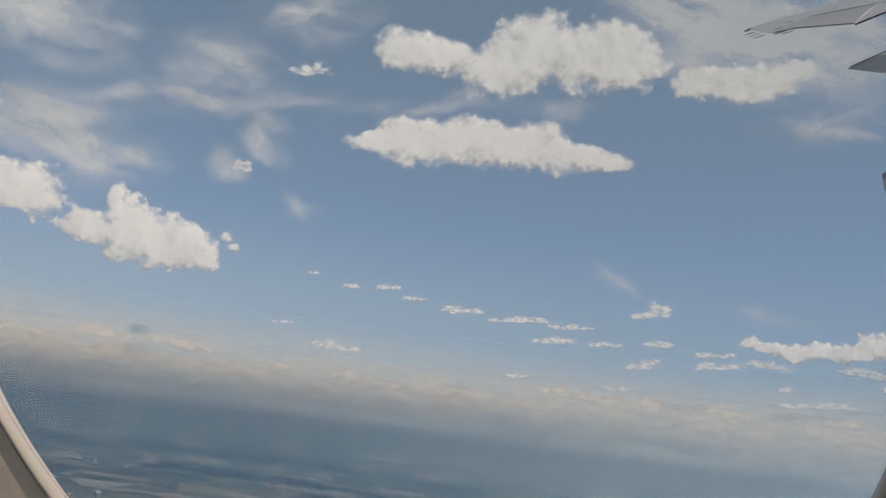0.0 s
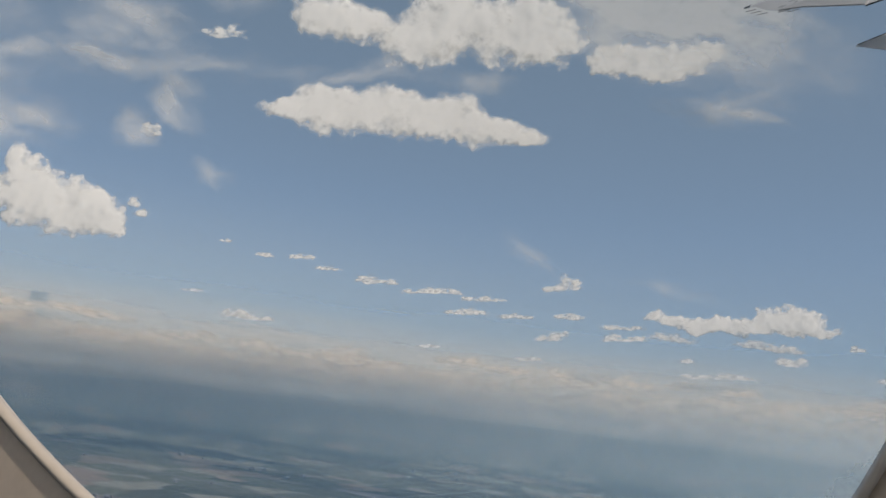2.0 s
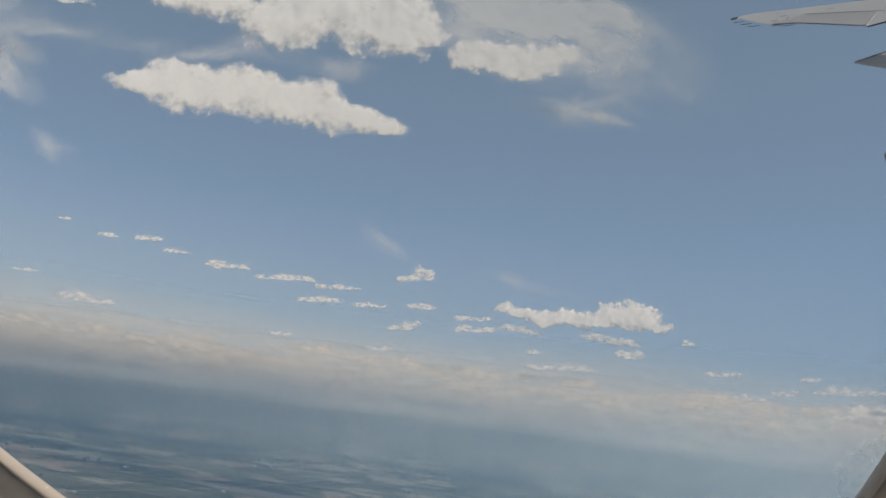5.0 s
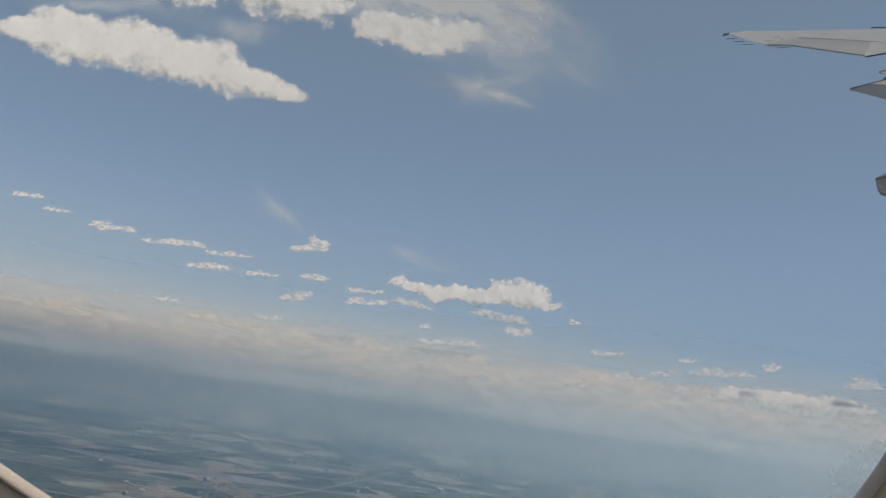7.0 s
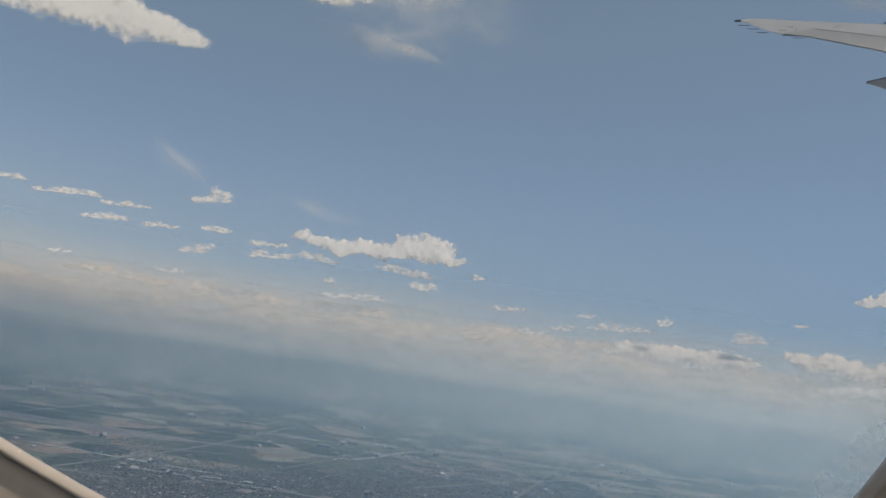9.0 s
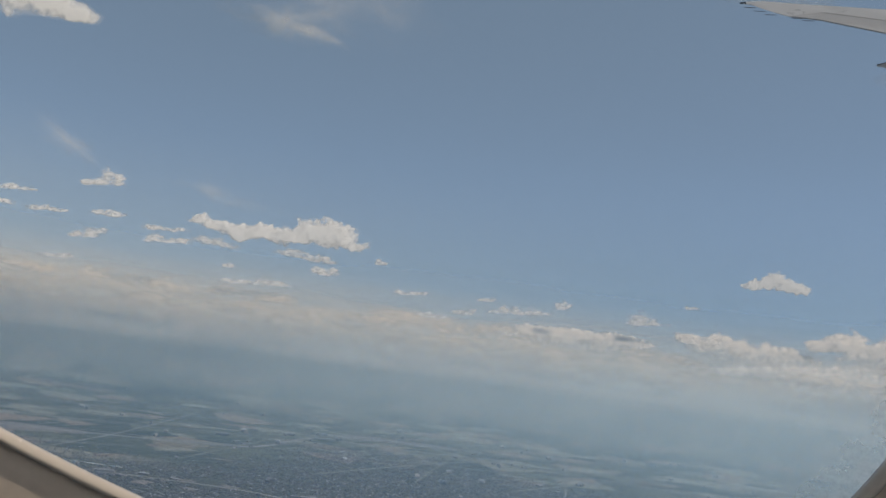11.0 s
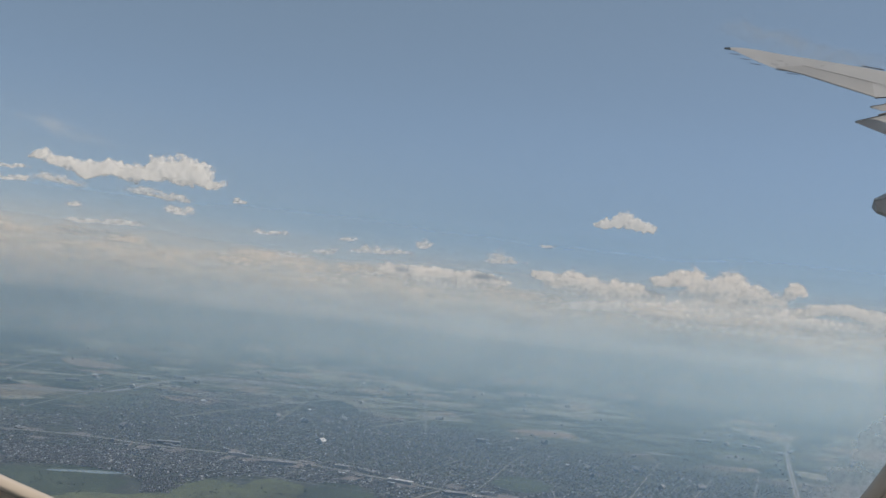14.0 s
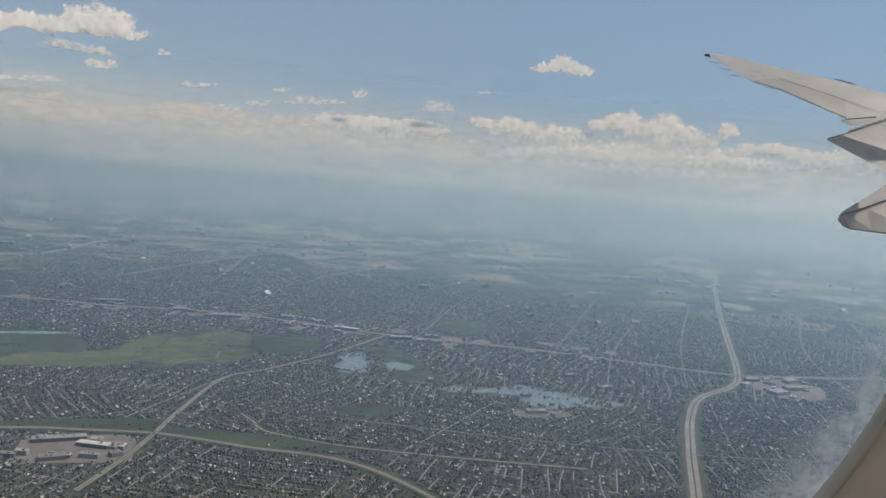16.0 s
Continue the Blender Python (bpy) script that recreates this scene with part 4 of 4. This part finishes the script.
def pane_material():
    """Clear acrylic with cottony frost along its lower edge."""
    n = Nodes("acrylic_pane")
    co = n.add("TexCoord").outputs["Object"]
    xyz = n.add("SeparateXYZ", Vector=co)
    x, y = xyz.outputs[0], xyz.outputs[1]
    fine = n.noise(co, 30.0, 5, 0.65)
    wide = n.add("Mapping", Scale=(1.0, 3.0, 1.0), Rotation=(0, 0, 0.9))
    n.tree.links.new(co, wide.inputs["Vector"])
    streak = n.noise(wide.outputs[0], 9.0, 4, 0.6)
    rim = n.math("ADD", n.math("POWER", n.math("MAXIMUM", n.math("DIVIDE", x, W_A), 0.0), W_NR), n.math("POWER", n.math("ABSOLUTE", n.math("DIVIDE", y, W_B)), W_NR))
    low = n.math("MULTIPLY", n.math("MULTIPLY", n.span(rim, 0.72, 1.12), n.span(y, -0.25, 0.05, 1.0, 0.0)), n.span(x, 0.0, 0.15))
    grime = n.math("MULTIPLY", low, n.span(n.math("ADD", n.math("MULTIPLY", fine, 0.55), n.math("MULTIPLY", streak, 0.45)), 0.38, 0.6, 0.1, 1.0))
    a = n.math("MULTIPLY", grime, 0.75)
    t = n.add("BsdfTranslucent", Color=rgb(0.92, 0.92, 0.92))
    clear = n.add("BsdfTransparent")
    gl = n.add("BsdfGlossy", Roughness=0.02)
    fr = n.add("Fresnel", IOR=1.4)
    glass = n.blend(n.math("MULTIPLY", fr.outputs[0], 0.25), clear.outputs[0], gl.outputs[0])
    return n.finish(n.blend(a, glass, t.outputs[0]))


ring_o = loop_at(0.06, 0.035)
pane_me = mesh_from("pane", ring_o + [(0, 0, 0.035)], [((i + 1) % len(ring_o), i, len(ring_o)) for i in range(len(ring_o))], [pane_material()])
pane = mesh_part("pane", pane_me, window, "clear acrylic pane with frosty grime along its lower edge")
pane.visible_shadow = False

wall = tagged(new("wall_cabin", None), "pale cabin side wall round the window", "wall", kind="structure")
wall.matrix_world = WINDOW
v, f = rings([(0.152, -0.03), (0.152, 0.03), (0.17, 0.03), (0.17, -0.04)], close=True)
mesh_part("panel", mesh_from("panel", v, f, [M_LINING], False), wall)

# unseen cabin shell, added to keep open sky light off the window surround
lv, lf = [], []
for dep in (-0.04, -2.2):
    lv += [(-1.4, -0.85, dep), (0.8, -0.85, dep), (0.8, 0.67, dep), (-1.4, 0.67, dep)]
cabin = [("floor", (0, 1, 5, 4), "unseen grey carpeted cabin floor added to close off and bounce light", M_CARPET), ("wall_front", (1, 2, 6, 5), "unseen pale cabin partition added to block light", M_LINING), ("ceiling", (2, 3, 7, 6), "unseen pale cabin ceiling added to block light", M_LINING),
         ("wall_back", (3, 0, 4, 7), "unseen pale cabin partition added to block light", M_LINING)]
for nm, quad, text, mt in cabin:
    bm = bmesh.new()
    bm.faces.new([bm.verts.new(lv[q]) for q in quad])
    bmesh.ops.solidify(bm, geom=bm.faces[:], thickness=0.03)
    ob = part(nm, bm, mt, None, text)
    ob.matrix_world = WINDOW
    tagged(ob, text, nm.split("_")[0], kind="structure")

# added out of view: openings here only let light onto the window surround
far_wall = tagged(new("wall_inner", None), "unseen pale far cabin wall with openings added to brighten the window surround", "wall", kind="structure")
far_wall.matrix_world = WINDOW
pieces = [(-1.4, 0.8, -0.85, -0.2), (-1.4, 0.8, 0.45, 0.67)] + [(q, q + 0.12, -0.2, 0.45) for q in (-1.4, -0.88, -0.36, 0.16, 0.68)]
for x0, x1, y0, y1 in pieces:
    bm = bmesh.new()
    bmesh.ops.create_cube(bm, size=1.0, matrix=Matrix.Translation(((x0 + x1) / 2, (y0 + y1) / 2, -2.22)) @ Matrix.Diagonal((x1 - x0, y1 - y0, 0.03, 1)))
    part("panel", bm, M_LINING, far_wall)

# wing: span along E1, chord towards the leading edge along E2, upper side along EN
EN = Vector((-0.38308, -0.59938, 0.70285))
E1 = Vector((0.66382, -0.70774, -0.24175))
E2 = EN.cross(E1).normalized()
WING = Matrix(((E1.x, E2.x, EN.x, 0.0011), (E1.y, E2.y, EN.y, 0.0019), (E1.z, E2.z, EN.z, HEIGHT), (0, 0, 0, 1)))
wing = tagged(new("aircraft_wing", None), "light grey aircraft wing with a raked tip and lowered flaps", "wing")
wing.matrix_world = WING


def slab(top, bottom, z_top, thick, round_edge=0.0015):
    """A plate between a far and a near edge line, thickest in the middle of its chord."""
    bm = bmesh.new()
    secs = []
    for (x0, y0), (x1, y1) in zip(top, bottom):
        ring_up, ring_dn = [], []
        for k in range(7):
            t = k / 6
            b = math.sin(math.pi * t) ** 0.7
            x, y = x0 + (x1 - x0) * t, y0 + (y1 - y0) * t
            ring_up.append(bm.verts.new((x, y, z_top + 0.12 * thick * b)))
            ring_dn.append(bm.verts.new((x, y, z_top - thick * (0.12 + 0.88 * b))))
        secs.append(ring_up + ring_dn[::-1])
    m = 14
    for a, b in zip(secs, secs[1:]):
        for k in range(m):
            bm.faces.new((a[k], a[(k + 1) % m], b[(k + 1) % m], b[k]))
    bm.faces.new(secs[0][::-1])
    bm.faces.new(secs[-1])
    bmesh.ops.recalc_face_normals(bm, faces=bm.faces[:])
    return bm


def plate(top, bottom, z, thick):
    """A flat panel lying on the skin."""
    bm = bmesh.new()
    ring = list(top) + list(bottom)[::-1]
    up, dn = [bm.verts.new((x, y, z)) for x, y in ring], [bm.verts.new((x, y, z - thick)) for x, y in ring]
    bm.faces.new(up)
    bm.faces.new(dn[::-1])
    for k in range(len(ring)):
        j = (k + 1) % len(ring)
        bm.faces.new((up[k], dn[k], dn[j], up[j]))
    bmesh.ops.recalc_face_normals(bm, faces=bm.faces[:])
    return bm


lead = [(0.0, 0.0), (0.0048, 0.0026), (0.0112, 0.0056), (0.0186, 0.0077), (0.032, 0.0092), (0.0566, 0.0095), (0.0856, 0.012), (0.1039, 0.0134), (0.1406, 0.0157), (0.173, 0.0163), (0.2332, 0.0126)]
trail = [(0.0014, -0.003), (0.0077, -0.0022), (0.0119, -0.0021), (0.0204, -0.0063), (0.041, -0.0156), (0.0613, -0.0225), (0.0866, -0.0232), (0.1201, -0.0307), (0.158, -0.0388), (0.1824, -0.0227), (0.2346, 0.0068)]
HINGE = [(0.0605, -0.0198), (0.0821, -0.0065), (0.1201, -0.0092), (0.1493, -0.012), (0.18, -0.0146)]
SLAT = [(0.1328, 0.0172), (0.153, 0.0177)]
WICKS = [(0.0193, -0.0078), (0.0321, -0.0139), (0.0451, -0.0198), (0.0709, -0.0217), (0.0828, -0.0244)]
part("wing_skin", slab(lead[1:], trail[1:], 0.0, 0.001), M_SKIN, wing)
part("aileron", plate(HINGE[:4], [(0.0618, -0.0219), (0.0866, -0.0226), (0.1201, -0.0301), (0.1575, -0.0382)], 0.0006, 0.0005), M_PANEL, wing, "slightly darker grey aileron")
part("tip_light", slab(lead[:2], trail[:2], 0.0003, 0.0012), M_LENS, wing, "dark glass tip light")


def bar(a, b, w, h):
    a, b = Vector(a), Vector(b)
    bm = bmesh.new()
    bmesh.ops.create_cube(bm, size=1.0)
    d = b - a
    m = Matrix.Translation((a + b) / 2) @ d.to_track_quat("X", "Z").to_matrix().to_4x4() @ Matrix.Diagonal((d.length, w, h, 1))
    bmesh.ops.transform(bm, matrix=m, verts=bm.verts[:])
    return bm


for a, b in zip(HINGE[1:], HINGE[2:]):
    part("panel_seam", bar((*a, 0.0008), (*b, 0.0008), 0.00018, 0.0002), M_JOINT, wing, "grey panel joint")
for x, y in WICKS:
    part("static_wick", bar((x, y + 0.001, -0.001), (x - 0.0105, y - 0.0005, -0.001), 0.0004, 0.0004), M_DARK, wing, "thin black static wick")
# the open gap's shade, built as a solid dark bar
part("aileron_edge", bar((0.158, -0.0385, -0.0005), (0.1824, -0.0227, -0.0005), 0.0011, 0.001), M_DARK, wing, "dark bar painting the shaded gap at the aileron end")
part("slat_edge", bar((*SLAT[0], 0.0005), (*SLAT[1], 0.0005), 0.0006, 0.0008), M_DARK, wing, "raised dark slat edge")
FZ, PZ = -0.0248, -0.0781
ft = [(0.1477, -0.0462), (0.1647, -0.0272), (0.1814, -0.0082), (0.2281, 0.0495)]
fb = [(0.1483, -0.0479), (0.1638, -0.0531), (0.1993, -0.0647), (0.2623, -0.089)]
st = [(0.1534, -0.0129), (0.1653, 0.0002), (0.1761, 0.0089), (0.2027, 0.0385)]
sb = [(0.1549, -0.0144), (0.1658, -0.016), (0.18, -0.0035), (0.2063, 0.0233)]
part("flap", slab(ft, fb, FZ, 0.0012), M_SKIN, wing, "lowered pale flap")
part("flap", slab(st, sb, FZ, 0.001), M_SKIN, wing, "slim lowered pale flap")
part("flap_edge", bar((*ft[0], FZ), (*ft[1], FZ), 0.0007, 0.0008), M_DARK, wing, "dark upper edge of the flap")
part("flap_edge", bar((*st[0], FZ), (*st[2], FZ), 0.0006, 0.0008), M_DARK, wing, "dark upper edge of the flap")
# solid dark bar painting the shade inside the slot
part("flap_slot", bar((0.1641, -0.0264, FZ + 0.0006), (0.2071, 0.0249, FZ + 0.0006), 0.002, 0.001), M_DARK, wing, "dark bar painting the shaded slot above the flap")
pod = [(0.1857, -0.086), (0.1892, -0.0789), (0.2026, -0.054), (0.2434, 0.0298)]
pob = [(0.187, -0.0881), (0.1918, -0.0831), (0.2068, -0.0663), (0.2511, -0.0101)]
pos = [(0.1918, -0.0948), (0.1994, -0.0962), (0.2195, -0.0903), (0.2697, -0.0759)]


def fairing():
    """A faceted pod: a sloping top and an upright side that turns under."""
    bm = bmesh.new()
    rows_ = []
    for (x0, y0), (x1, y1), (x2, y2) in zip(pod, pob, pos):
        rows_.append([bm.verts.new(q) for q in ((x0, y0, PZ), (x1, y1, PZ + 0.001), (x1, y1 - 0.0006, PZ - 0.001), (x2, y2, PZ - 0.006), (x2, y2 + 0.004, PZ - 0.012), (x0, y0 + 0.002, PZ - 0.012))])
    for a, b in zip(rows_, rows_[1:]):
        for k in range(6):
            bm.faces.new((a[k], a[(k + 1) % 6], b[(k + 1) % 6], b[k]))
    bm.faces.new(rows_[0][::-1])
    bm.faces.new(rows_[-1])
    bmesh.ops.recalc_face_normals(bm, faces=bm.faces[:])
    return bm


part("flap_track_fairing", fairing(), M_SKIN, wing, "grey faceted flap track fairing")
